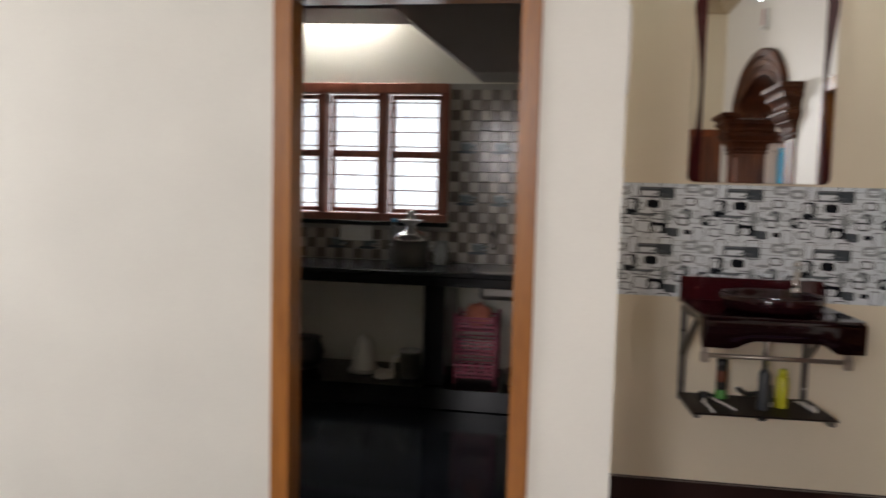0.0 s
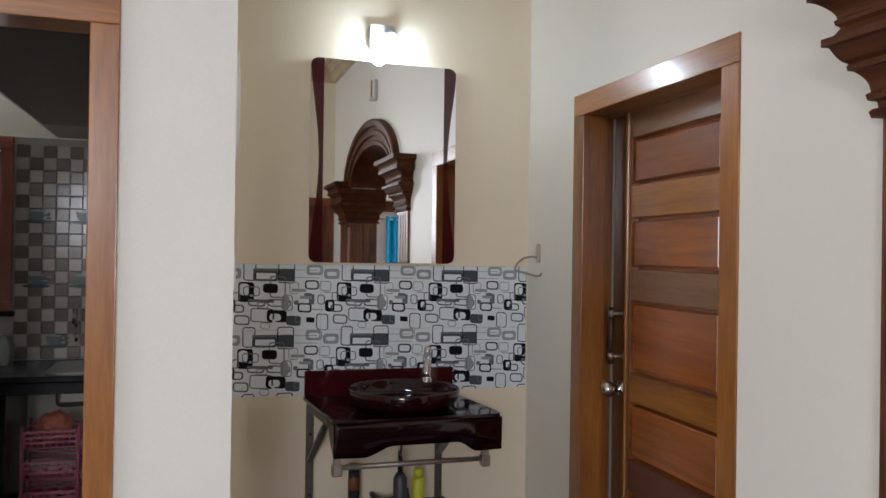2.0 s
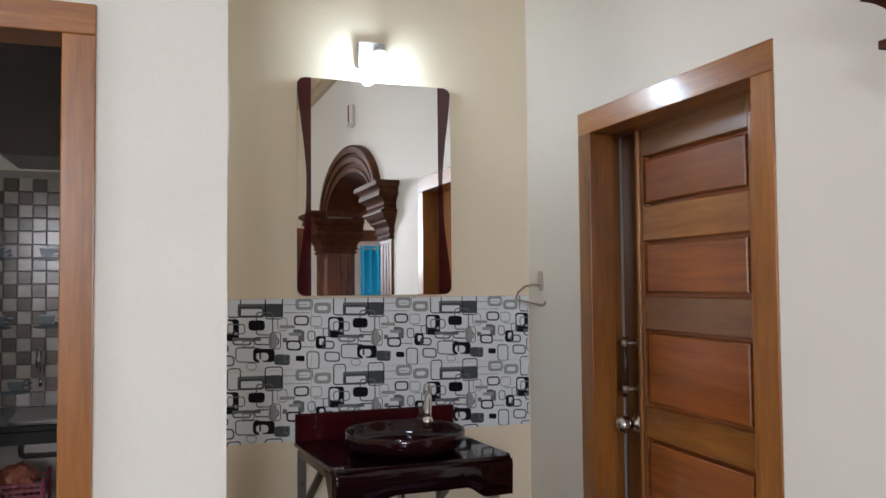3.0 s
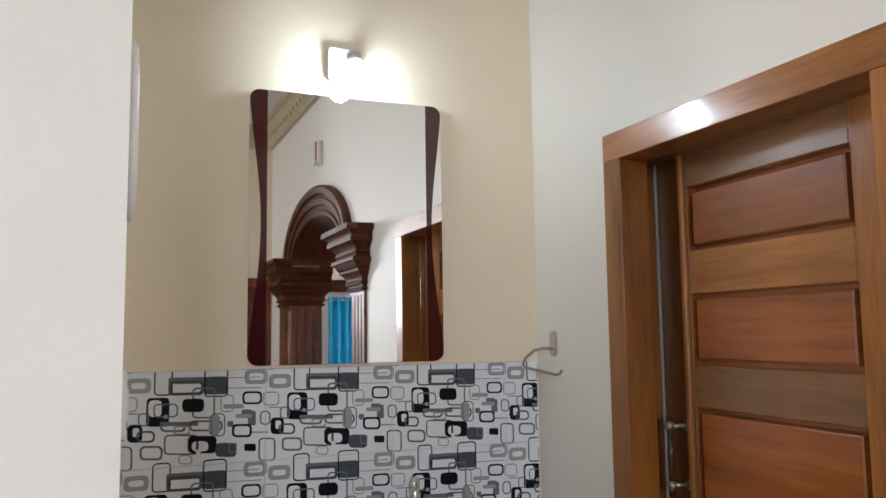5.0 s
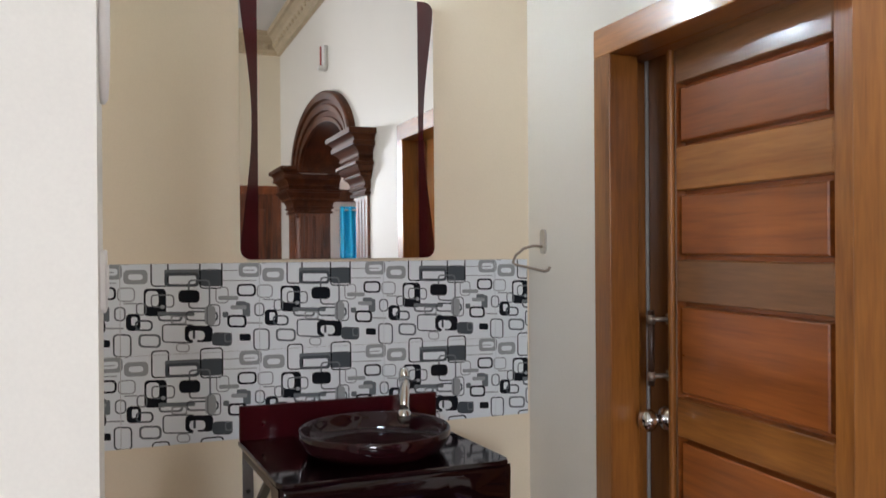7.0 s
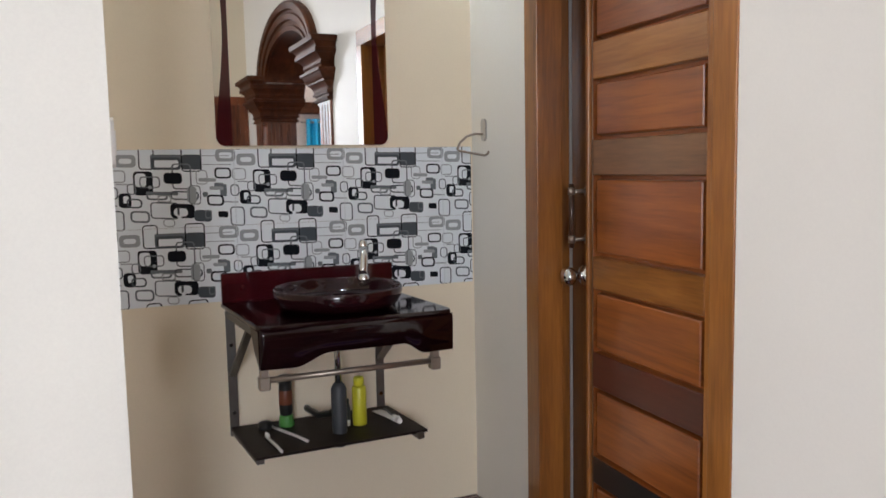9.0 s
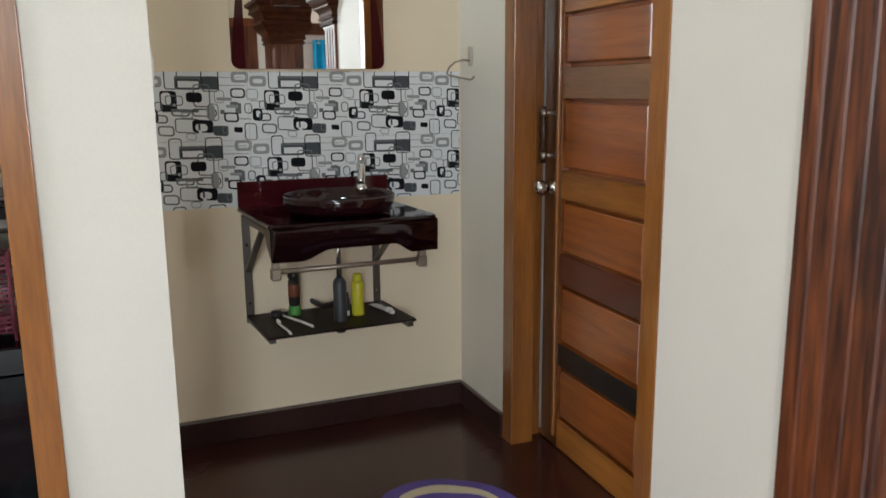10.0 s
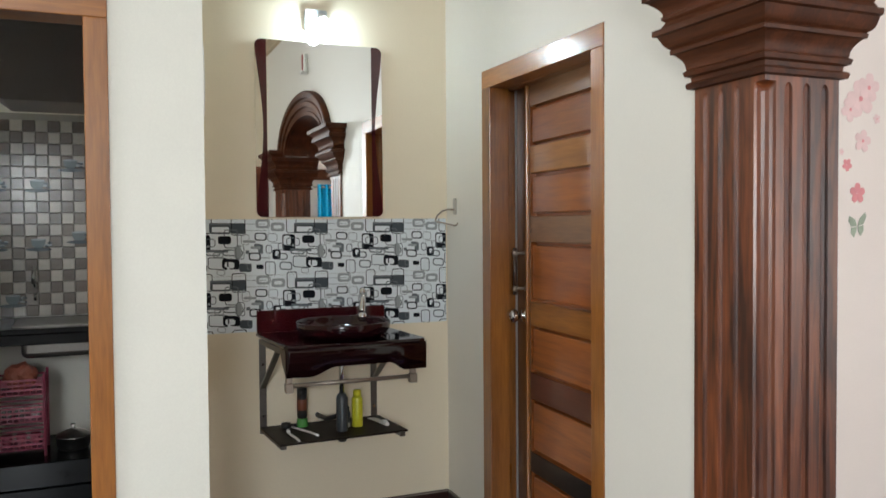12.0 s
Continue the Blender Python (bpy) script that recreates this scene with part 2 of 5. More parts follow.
CLEAR.node_tree.nodes["Principled BSDF"].inputs["Roughness"].default_value = 0.08
CLEAR.node_tree.nodes["Principled BSDF"].inputs["Base Color"].default_value = (0.86, 0.93, 0.96, 1)
CLEAR.node_tree.nodes["Principled BSDF"].inputs["IOR"].default_value = 1.3

# the garden beyond the kitchen window: pale light broken by soft foliage
_n, _l = OUTSIDE.node_tree.nodes, OUTSIDE.node_tree.links
_tex, _ramp, _co = _n.new("ShaderNodeTexNoise"), _n.new("ShaderNodeValToRGB"), _n.new("ShaderNodeTexCoord")
_tex.inputs["Scale"].default_value, _tex.inputs["Detail"].default_value = 5.0, 6
_ramp.color_ramp.elements[0].position, _ramp.color_ramp.elements[1].position = 0.38, 0.6
_ramp.color_ramp.elements[0].color, _ramp.color_ramp.elements[1].color = (0.55, 0.53, 0.55, 1), (0.97, 0.96, 0.96, 1)
_l.new(_co.outputs["Object"], _tex.inputs[0]), _l.new(_tex.outputs[0], _ramp.inputs[0])
_l.new(_ramp.outputs[0], _n["Principled BSDF"].inputs["Emission Color"])


# ---- mesh helpers ----
def B():
    return bmesh.new()


def box(bm, lo, hi, bevel=0.0, mat=0, segments=1):
    lo, hi = Vector(lo), Vector(hi)
    mid, size = (lo + hi) / 2, hi - lo
    made = bmesh.ops.create_cube(bm, size=1.0, matrix=Matrix.Translation(mid) @ Matrix.Diagonal((*size, 1)))["verts"]
    faces = {f for v in made for f in v.link_faces}
    for f in faces:
        f.material_index = mat
    if bevel > 0:
        edges = list({e for v in made for e in v.link_edges})
        bmesh.ops.bevel(bm, geom=edges, offset=bevel, segments=segments, affect="EDGES", profile=0.5)
    return bm


def rod(bm, a, b, r, r2=None, seg=12, mat=0):
    a, b = Vector(a), Vector(b)
    d = b - a
    m = Matrix.Translation((a + b) / 2) @ d.to_track_quat("Z", "Y").to_matrix().to_4x4()
    made = bmesh.ops.create_cone(bm, cap_ends=True, segments=seg, radius1=r, radius2=r if r2 is None else r2, depth=d.length, matrix=m)["verts"]
    for f in {f for v in made for f in v.link_faces}:
        f.material_index, f.smooth = mat, len(f.verts) == 4
    return bm


def tube(bm, points, r, seg=10):
    """A round bar along a bent path."""
    pts = [Vector(p) for p in points]
    rings = []
    side = None
    for i, p in enumerate(pts):
        d = (pts[min(i + 1, len(pts) - 1)] - pts[max(i - 1, 0)]).normalized()
        if side is None:
            side = d.orthogonal().normalized()
        side = (side - d * side.dot(d)).normalized()
        up = d.cross(side)
        rings.append([bm.verts.new(p + r * (math.cos(2 * math.pi * k / seg) * side + math.sin(2 * math.pi * k / seg) * up)) for k in range(seg)])
    for a, b in zip(rings, rings[1:]):
        for k in range(seg):
            bm.faces.new((a[k], a[(k + 1) % seg], b[(k + 1) % seg], b[k])).smooth = True
    bm.faces.new(rings[0][::-1]), bm.faces.new(rings[-1])
    return bm


def lathe(bm, centre, profile, seg=28, mat=0, sx=1.0, sy=1.0):
    """Turns (radius, height) pairs round an upright axis."""
    c = Vector(centre)
    rings = []
    for r, z in profile:
        if r < 1e-5:
            rings.append([bm.verts.new(c + Vector((0, 0, z)))])
        else:
            rings.append([bm.verts.new(c + Vector((sx * r * math.cos(2 * math.pi * k / seg), sy * r * math.sin(2 * math.pi * k / seg), z))) for k in range(seg)])
    for a, b in zip(rings, rings[1:]):
        for k in range(seg):
            k2 = (k + 1) % seg
            if len(a) == 1 and len(b) == 1:
                continue
            if len(a) == 1:
                f = bm.faces.new((a[0], b[k2], b[k]))
            elif len(b) == 1:
                f = bm.faces.new((a[k], a[k2], b[0]))
            else:
                f = bm.faces.new((a[k], a[k2], b[k2], b[k]))
            f.smooth, f.material_index = True, mat
    return bm


def prism(bm, outline, axis, a, b, mat=0):
    """An outline of 2D points drawn out along an axis: x (y, z), y (x, z) or z (x, y)."""
    put = {"x": lambda p, t: (t, p[0], p[1]), "y": lambda p, t: (p[0], t, p[1]), "z": lambda p, t: (p[0], p[1], t)}[axis]
    lo, hi = [bm.verts.new(put(p, a)) for p in outline], [bm.verts.new(put(p, b)) for p in outline]
    n = len(outline)
    faces = [bm.faces.new(lo[::-1]), bm.faces.new(hi)]
    for i in range(n):
        faces.append(bm.faces.new((lo[i], lo[(i + 1) % n], hi[(i + 1) % n], hi[i])))
    for f in faces:
        f.material_index = mat
    bmesh.ops.recalc_face_normals(bm, faces=faces)
    return bm


def round_rect(x0, x1, y0, y1, r, seg=4):
    r = min(r, (x1 - x0) / 2, (y1 - y0) / 2)
    pts = []
    for cx, cy, a in ((x1 - r, y1 - r, 0), (x0 + r, y1 - r, 90), (x0 + r, y0 + r, 180), (x1 - r, y0 + r, 270)):
        pts += [(cx + r * math.cos(radians(a + 90 * k / seg)), cy + r * math.sin(radians(a + 90 * k / seg))) for k in range(seg + 1)]
    return pts


def mesh_of(name, bm, mats):
    me = bpy.data.meshes.new(name)
    bm.to_mesh(me)
    bm.free()
    for m in mats if isinstance(mats, (list, tuple)) else [mats]:
        me.materials.append(m)
    return me


HOME = Matrix.Identity(4)
# the basin counter with all that stands on it
VAN = Matrix.Translation((-0.02, 0, -0.012))
# stickers, and the wall lamp
STICK, LAMP = Matrix.Translation((0.072, 0, -0.014)), Matrix.Translation((-0.011, 0, 0.002))


def thing(name, at, label, category, group="", kind="", frame_of=HOME):
    """The base of a thing, to hang parts on."""
    ob = new(name)
    ob.empty_display_size = 0.05
    ob.matrix_world = frame_of @ Matrix.Translation(at)
    ob["base"] = tuple(at)
    return tagged(ob, label, category, group, kind)


def part(name, bm, mats, parent, label=""):
    """One mesh under a thing or a part; its points are given in the place's own metres."""
    base = Vector(parent["base"])
    bmesh.ops.translate(bm, verts=bm.verts, vec=-base)
    ob = new(name, mesh_of(name, bm, mats))
    ob.parent = parent
    ob["base"] = tuple(base)
    return tagged(ob, label)


def solid(name, bm, mats, label="", category="", kind="structure", frame_of=HOME):
    bmesh.ops.remove_doubles(bm, verts=bm.verts, dist=1e-5)
    ob = new(name, mesh_of(name, bm, mats))
    ob.matrix_world = frame_of
    return tagged(ob, label, category, "", kind)


def pierced(bm, axis, u0, u1, t0, t1, z1, holes, z0=0.0):
    """A wall along x or y, t0 to t1 thick, with rectangular holes (u0, u1, z0, z1)."""
    us = sorted({u0, u1, *[h[0] for h in holes], *[h[1] for h in holes]})
    for a, b in zip(us, us[1:]):
        cuts = sorted([(h[2], h[3]) for h in holes if h[0] <= a + 1e-6 and h[1] >= b - 1e-6])
        z = z0
        for lo, hi in cuts + [(z1, z1)]:
            if lo > z + 1e-6:
                if axis == "x":
                    box(bm, (a, t0, z), (b, t1, lo))
                else:
                    box(bm, (t0, a, z), (t1, b, lo))
            z = hi
    return bm


# ---- plan ----
CEIL = 3.27
PIER_Y0, PIER_Y1, PIER_X = 2.735, 2.955, 0.116      # wall with the kitchen door
BACK = 3.78                                         # back of the niche
WALL_X = 1.366                                      # wall with the door and the arch
KBACK = 5.20                                        # back of the kitchen
HALL_W, HALL_S = -5.0, -0.56
KD = (-1.051, -0.153, 2.079)                         # kitchen door: outer frame
ARCH_Y0, ARCH_Y1 = 0.09, 1.712                      # opening of the arch
SPRING = 2.06

# ---- setting ----
solid("wall_kitchen_side", pierced(B(), "x", HALL_W, PIER_X, PIER_Y0, PIER_Y1, CEIL, [(KD[0] + 0.01, KD[1] - 0.01, 0, KD[2] - 0.01)]), PAINT)
solid("wall_niche_back", box(B(), (-0.05, BACK, 0), (2.72, BACK + 0.15, CEIL)), PAINT_NICHE)
solid("wall_partition", box(B(), (-0.07, PIER_Y1, 0), (0.05, BACK, CEIL)), PAINT_NICHE)
# the opening in this unseen wall is added for the side fill
solid("wall_hall_west", pierced(B(), "y", -4.65, PIER_Y0, HALL_W - 0.15, HALL_W, CEIL, [(0.65, 2.15, 1.0, 2.4)]), PAINT)
solid("wall_hall_south", box(B(), (0.35, HALL_S - 0.15, 0), (WALL_X, HALL_S, CEIL)), PAINT_NICHE)
# unseen passage, added so that the hall daylight can stand farther back
solid("wall_passage_east", box(B(), (0.35, -4.5, 0), (0.5, HALL_S - 0.15, CEIL)), PAINT)
solid("wall_passage_end", pierced(B(), "x", HALL_W, 0.5, -4.65, -4.5, CEIL, [(-2.75, -1.15, 1.6, 3.05)]), PAINT)
solid("floor", box(B(), (HALL_W - 0.2, -4.7, -0.12), (4.8, BACK, 0)), FLOOR)
solid("ceiling", box(B(), (HALL_W - 0.2, -4.7, CEIL), (4.8, BACK + 0.15, CEIL + 0.12)), CEILING)

# wall with the door and the arch
bm = B()
DOOR = (2.434, 3.372, 2.072)
T0, T1 = WALL_X, WALL_X + 0.20
pierced(bm, "y", 1.955, 3.79, T0, T1, CEIL, [(DOOR[0] + 0.01, DOOR[1] - 0.01, 0, DOOR[2] - 0.01)])
box(bm, (T0, -1.8, 0), (T1, -0.155, CEIL))
MID, HALF, RISE = (ARCH_Y0 + ARCH_Y1) / 2, (ARCH_Y1 - ARCH_Y0) / 2 - 0.155, 0.27
box(bm, (T0, -0.155, SPRING), (T1, MID - HALF, CEIL)), box(bm, (T0, MID + HALF, SPRING), (T1, 1.955, CEIL))
STEPS = 28
for i in range(STEPS):
    a0, a1 = math.pi * i / STEPS, math.pi * (i + 1) / STEPS
    p0, p1 = (MID - HALF * math.cos(a0), SPRING + RISE * math.sin(a0)), (MID - HALF * math.cos(a1), SPRING + RISE * math.sin(a1))
    prism(bm, [p0, p1, (p1[0], CEIL), (p0[0], CEIL)], "x", T0, T1)
bmesh.ops.remove_doubles(bm, verts=bm.verts, dist=1e-5)
solid("wall_arch_side", bm, PAINT_DOOR)

# the room behind the arch, plain
solid("wall_room_north", box(B(), (T1, 2.46, 0), (4.8, 2.60, CEIL)), PAINT_ROOM)
solid("wall_room_east", box(B(), (4.6, -2.6, 0), (4.8, 2.46, CEIL)), PAINT_ROOM)
solid("wall_room_south", pierced(B(), "x", 1.3, 4.8, -2.85, -2.6, CEIL, [(3.35, 4.35, 0.85, 2.15), (2.45, 3.0, 0.85, 1.95)]), PAINT_ROOM)
solid("wall_room_west", box(B(), (1.525, -2.6, 0), (1.65, -1.8, CEIL)), PAINT_ROOM)

# unseen wall, added to keep the sky out of the gaps round door_1
solid("wall_bath_east", box(B(), (2.60, 2.60, 0), (2.72, BACK, CEIL)), PAINT_ROOM)

# kitchen shell
solid("kitchen_floor", box(B(), (-3.4, PIER_Y0 + 0.02, 0.0), (-0.07, 5.6, 0.004)), FLOOR_K)
WIN = (-2.66, -0.95, 1.12, 2.03)
solid("wall_kitchen_back", pierced(B(), "x", -3.4, -0.05, KBACK, KBACK + 0.2, 2.8, [WIN]), PAINT_KITCHEN)
solid("wall_kitchen_west", box(B(), (-3.4, PIER_Y1, 0), (-3.25, 5.6, 2.89)), PAINT_KITCHEN)
solid("wall_kitchen_east", box(B(), (-0.07, BACK, 0), (0.05, 5.8, 2.89)), PAINT_KITCHEN)
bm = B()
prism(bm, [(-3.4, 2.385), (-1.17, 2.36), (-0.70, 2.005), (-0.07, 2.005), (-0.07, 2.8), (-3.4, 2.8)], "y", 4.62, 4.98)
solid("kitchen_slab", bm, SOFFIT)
# ceiling out of view, in the same grey toned down for shade
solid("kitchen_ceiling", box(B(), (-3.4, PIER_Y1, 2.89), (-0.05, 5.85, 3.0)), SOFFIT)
solid("backdrop", box(B(), (-6, 8.0, -1), (3, 8.05, 5)), OUTSIDE)
solid("ground", box(B(), (-40, 5.86, -0.3), (40, 60, -0.15)), material("garden_soil", (0.16, 0.13, 0.09), 0.95, vary=0.3, grain=12, blotch=1, bump=0.4))


# skirting
def skirting(name, lo, hi, frame_of=HOME):
    bm = B()
    box(bm, lo, (hi[0], hi[1], 0.098), 0.002)
    box(bm, (lo[0], lo[1], 0.098), (hi[0], hi[1], 0.108), 0.003, mat=1)
    return solid(name, bm, [SKIRT, MORTAR_EDGE], frame_of=frame_of)


skirting("baseboard_1", (0.05, BACK - 0.014, 0), (1.362, BACK, 0))
skirting("baseboard_2", (WALL_X - 0.014, DOOR[1], 0), (WALL_X, BACK - 0.02, 0))
skirting("baseboard_3", (WALL_X - 0.014, 1.995, 0), (WALL_X, DOOR[0], 0))
skirting("baseboard_4", (KD[1], PIER_Y0 - 0.014, 0), (PIER_X, PIER_Y0, 0))
skirting("baseboard_5", (PIER_X, PIER_Y0 - 0.014, 0), (PIER_X + 0.014, PIER_Y1, 0))
skirting("baseboard_6", (HALL_W, PIER_Y0 - 0.014, 0), (KD[0], PIER_Y0, 0))
skirting("baseboard_7", (0.05, PIER_Y1, 0), (0.064, BACK - 0.014, 0))

# cornice with raised ornaments
bm = B()
prof = [(0, CEIL - 0.17), (0.03, CEIL - 0.165), (0.035, CEIL - 0.15), (0.05, CEIL - 0.135), (0.075, CEIL - 0.07), (0.10, CEIL - 0.04), (0.12, CEIL - 0.035), (0.125, CEIL), (0, CEIL)]
prism(bm, [(WALL_X - a, z) for a, z in prof], "y", HALL_S + 0.0, 2.73)
for i in range(30):
    y = HALL_S + 0.1 + i * 0.105
    lathe(bm, (WALL_X - 0.062, y, CEIL - 0.115), [(0, -0.012), (0.012, -0.008), (0.016, 0.01), (0.008, 0.024), (0, 0.028)], seg=8, sy=1.6)
solid("trim_cornice", bm, GOLD_PLASTER)
bm = B()
prism(bm, [(HALL_S + a, z) for a, z in prof], "x", 0.35, 1.366)
for i in range(9):
    lathe(bm, (1.24 - i * 0.105, HALL_S + 0.062, CEIL - 0.115), [(0, -0.012), (0.012, -0.008), (0.016, 0.01), (0.008, 0.024), (0, 0.028)], seg=8, sx=1.6)
solid("trim_cornice_south", bm, GOLD_PLASTER)

# ---- panelled doors ----
# rails and panels from the floor up: (z0, z1, material); panels are sunk between the rails
LEAF = [(0.004, 0.123, TEAK_H), (0.123, 0.336, None), (0.336, 0.424, RAIL_BLACK), (0.424, 0.653, None), (0.653, 0.767, RAIL_RED), (0.767, 0.971, None),
        (0.971, 1.073, TEAK_H), (1.073, 1.328, None), (1.328, 1.437, RAIL_GREY), (1.437, 1.621, None), (1.621, 1.735, RAIL_GOLD), (1.735, 1.905, None), (1.905, 2.027, RAIL_GREY)]


def door_frame(ob, axis, u0, u1, top, f0, f1, width, mats, rebate=None):
    """Two jambs and a head round an opening along x or y; f0 is the face, f1 the back. rebate: (depth of its step, how far it opens)."""
    up, along = mats
    def bar(name, a, b, z0, z1, m, side):
        bm = B()
        mid = rebate[0] if rebate else f1
        steps = [(f0, mid, a, b)]
        if rebate:
            steps.append((mid, f1, a, b - rebate[1]) if side < 0 else (mid, f1, a + rebate[1], b) if side > 0 else (mid, f1, a, b))
        for g0, g1, p, q in steps:
            box(bm, *(((p, g0, z0), (q, g1, z1)) if axis == "x" else ((g0, p, z0), (g1, q, z1))), 0.003, segments=2)
        return part(name, bm, m, ob)
    bar("jamb", u0, u0 + width, 0, top - width, up, 0), bar("jamb", u1 - width, u1, 0, top - width, up, 1)
    bar("head", u0, u1, top - width, top, along, 0)


door = thing("door_1", (WALL_X, 2.92, 0), "varnished teak door a finger ajar with seven sunk panels in mixed brown tones", "door", kind="structure")
FX, LX = WALL_X - 0.004, 1.481
door_frame(door, "y", DOOR[0], DOOR[1], DOOR[2], FX, LX + 0.06, 0.078, (TEAK_V, TEAK_H), (1.455, 0.054))
Y0, Y1 = DOOR[0] + 0.079, DOOR[1] - 0.025
SR, SL = 2.670, 3.205
part("stile", box(B(), (LX, Y0 + 0.003, 0.004), (LX + 0.04, SR, 2.0), 0.003), TEAK_V, door)
part("stile", box(B(), (LX, SL, 0.004), (LX + 0.04, Y1 - 0.014, 2.0), 0.003), wood("dark_teak_upright", (0.06, 0.022, 0.006), (0.19, 0.075, 0.02), "z"), door, "darker brown stile by the lock")
part("batten", box(B(), (LX - 0.016, SL + 0.001, 0.05), (LX - 0.0005, SL + 0.019, 2.0), 0.005, segments=2), TEAK_V, door)
# thin pale grey strip set in the gap between leaf and jamb
part("gap_strip", box(B(), (LX + 0.030, Y1 - 0.0075, 0.03), (LX + 0.05, Y1 - 0.0025, 2.0)), material("pale_grey_strip", (0.36, 0.35, 0.33), 0.5, vary=0.15, bump=0.02), door, "pale strip in the gap beside the jamb")
for z0, z1, m in LEAF:
    if m:
        part("rail", box(B(), (LX, SR, z0), (LX + 0.04, SL, min(z1, 2.0)), 0.003), m, door)
    else:
        bm = B()
        # a sunk field with a bevelled border
        a, b, c, d = SR + 0.001, SL - 0.001, z0 + 0.0, z1 - 0.0
        def ring(inset, x):
            return [bm.verts.new((x, y, z)) for y, z in ((a + inset, c + inset), (b - inset, c + inset), (b - inset, d - inset), (a + inset, d - inset))]
        rings = [ring(0, LX + 0.002), ring(0.001, LX + 0.030), ring(0.012, LX + 0.030), ring(0.015, LX + 0.006), ring(0.019, LX + 0.003)]
        for r0, r1 in zip(rings, rings[1:]):
            for k in range(4):
                bm.faces.new((r0[k], r1[k], r1[(k + 1) % 4], r0[(k + 1) % 4]))
        bm.faces.new(rings[-1][::-1])
        back = ring(0, LX + 0.036)
        for k in range(4):
            bm.faces.new((back[k], rings[0][k], rings[0][(k + 1) % 4], back[(k + 1) % 4]))
        bm.faces.new(back)
        bmesh.ops.recalc_face_normals(bm, faces=bm.faces)
        part("panel", bm, PANEL_H, door)
# ball knob on a round rose
bm = B()
KY, KZ = 3.250, 1.008
lathe(bm, (0, 0, 0), [(0, 0), (0.029, 0), (0.029, 0.004), (0.024, 0.010), (0.012, 0.013), (0.010, 0.028), (0.016, 0.034), (0.025, 0.044), (0.0275, 0.056), (0.024, 0.066), (0.012, 0.072), (0, 0.073)], 28)
bmesh.ops.transform(bm, verts=bm.verts, matrix=Matrix.Translation((LX - 0.0005, KY, KZ)) @ pose(0, 0, 0, 0, -90, 0) @ Matrix.Scale(1.15, 4))
part("door_knob", bm, CHROME, door, "chrome ball knob on a round rose")
# pull handle: two brackets and an upright bar
bm = B()
for z in (1.126, 1.278):
    box(bm, (LX - 0.008, KY - 0.028, z - 0.014), (LX - 0.0005, KY - 0.004, z + 0.014), 0.002)
    rod(bm, (LX - 0.006, KY - 0.012, z), (LX - 0.052, KY - 0.004, z), 0.0065, seg=10)
    rod(bm, (LX - 0.052, KY - 0.004, z - 0.012), (LX - 0.052, KY - 0.004, z + 0.012), 0.011, seg=12)
pull = part("pull_handle", bm, BRONZE, door, "steel brackets of a pull handle")
part("bar", rod(B(), (LX - 0.052, KY - 0.004, 1.100), (LX - 0.052, KY - 0.004, 1.302), 0.0088), BROWN_BAR, pull, "dark brown handle bar")

# wooden plugs down the hinge stile
for z in (0.62, 1.04, 1.40, 1.69):
    part("plug", rod(B(), (LX + 0.004, Y0 + 0.022, z), (LX - 0.0012, Y0 + 0.022, z), 0.0045, seg=10), RAIL_BLACK, door, "dark wooden plug")
# the leaf stands a little open on its hinges
HINGE = Vector((LX - WALL_X, Y0 - 2.92, 0))
AJAR = Matrix.Translation(HINGE) @ pose(0, 0, 0, 0, 0, -2.3) @ Matrix.Translation(-HINGE)
for ob in door.children:
    if ob.name.split(".")[0] not in ("jamb", "head", "gap_strip"):
        ob.matrix_local = AJAR

kdoor = thing("door_2", (-0.5, PIER_Y0, 0), "open kitchen doorway with a varnished teak frame", "door frame", kind="structure")
door_frame(kdoor, "x", KD[0], KD[1], KD[2], PIER_Y0 - 0.012, PIER_Y0 + 0.11, 0.066, (TEAK_V, TEAK_X))

sdoor = thing("door_3", (1.0, HALL_S, 0), "closed dark red-brown panelled door in a wooden frame", "door", kind="structure")
door_frame(sdoor, "x", 0.445, 1.362, 2.03, HALL_S - 0.02, HALL_S + 0.012, 0.07, (WALNUT, WALNUT))
part("leaf", box(B(), (0.515, HALL_S + 0.001, 0.02), (1.292, HALL_S + 0.004, 1.96)), WALNUT, sdoor)
for z0, z1 in ((0.15, 0.62), (0.78, 1.22), (1.38, 1.84)):
    for x0, x1 in ((0.575, 0.865), (0.945, 1.235)):
        part("panel", box(B(), (x0, HALL_S + 0.004, z0), (x1, HALL_S + 0.016, z1), 0.007), WALNUT, sdoor)


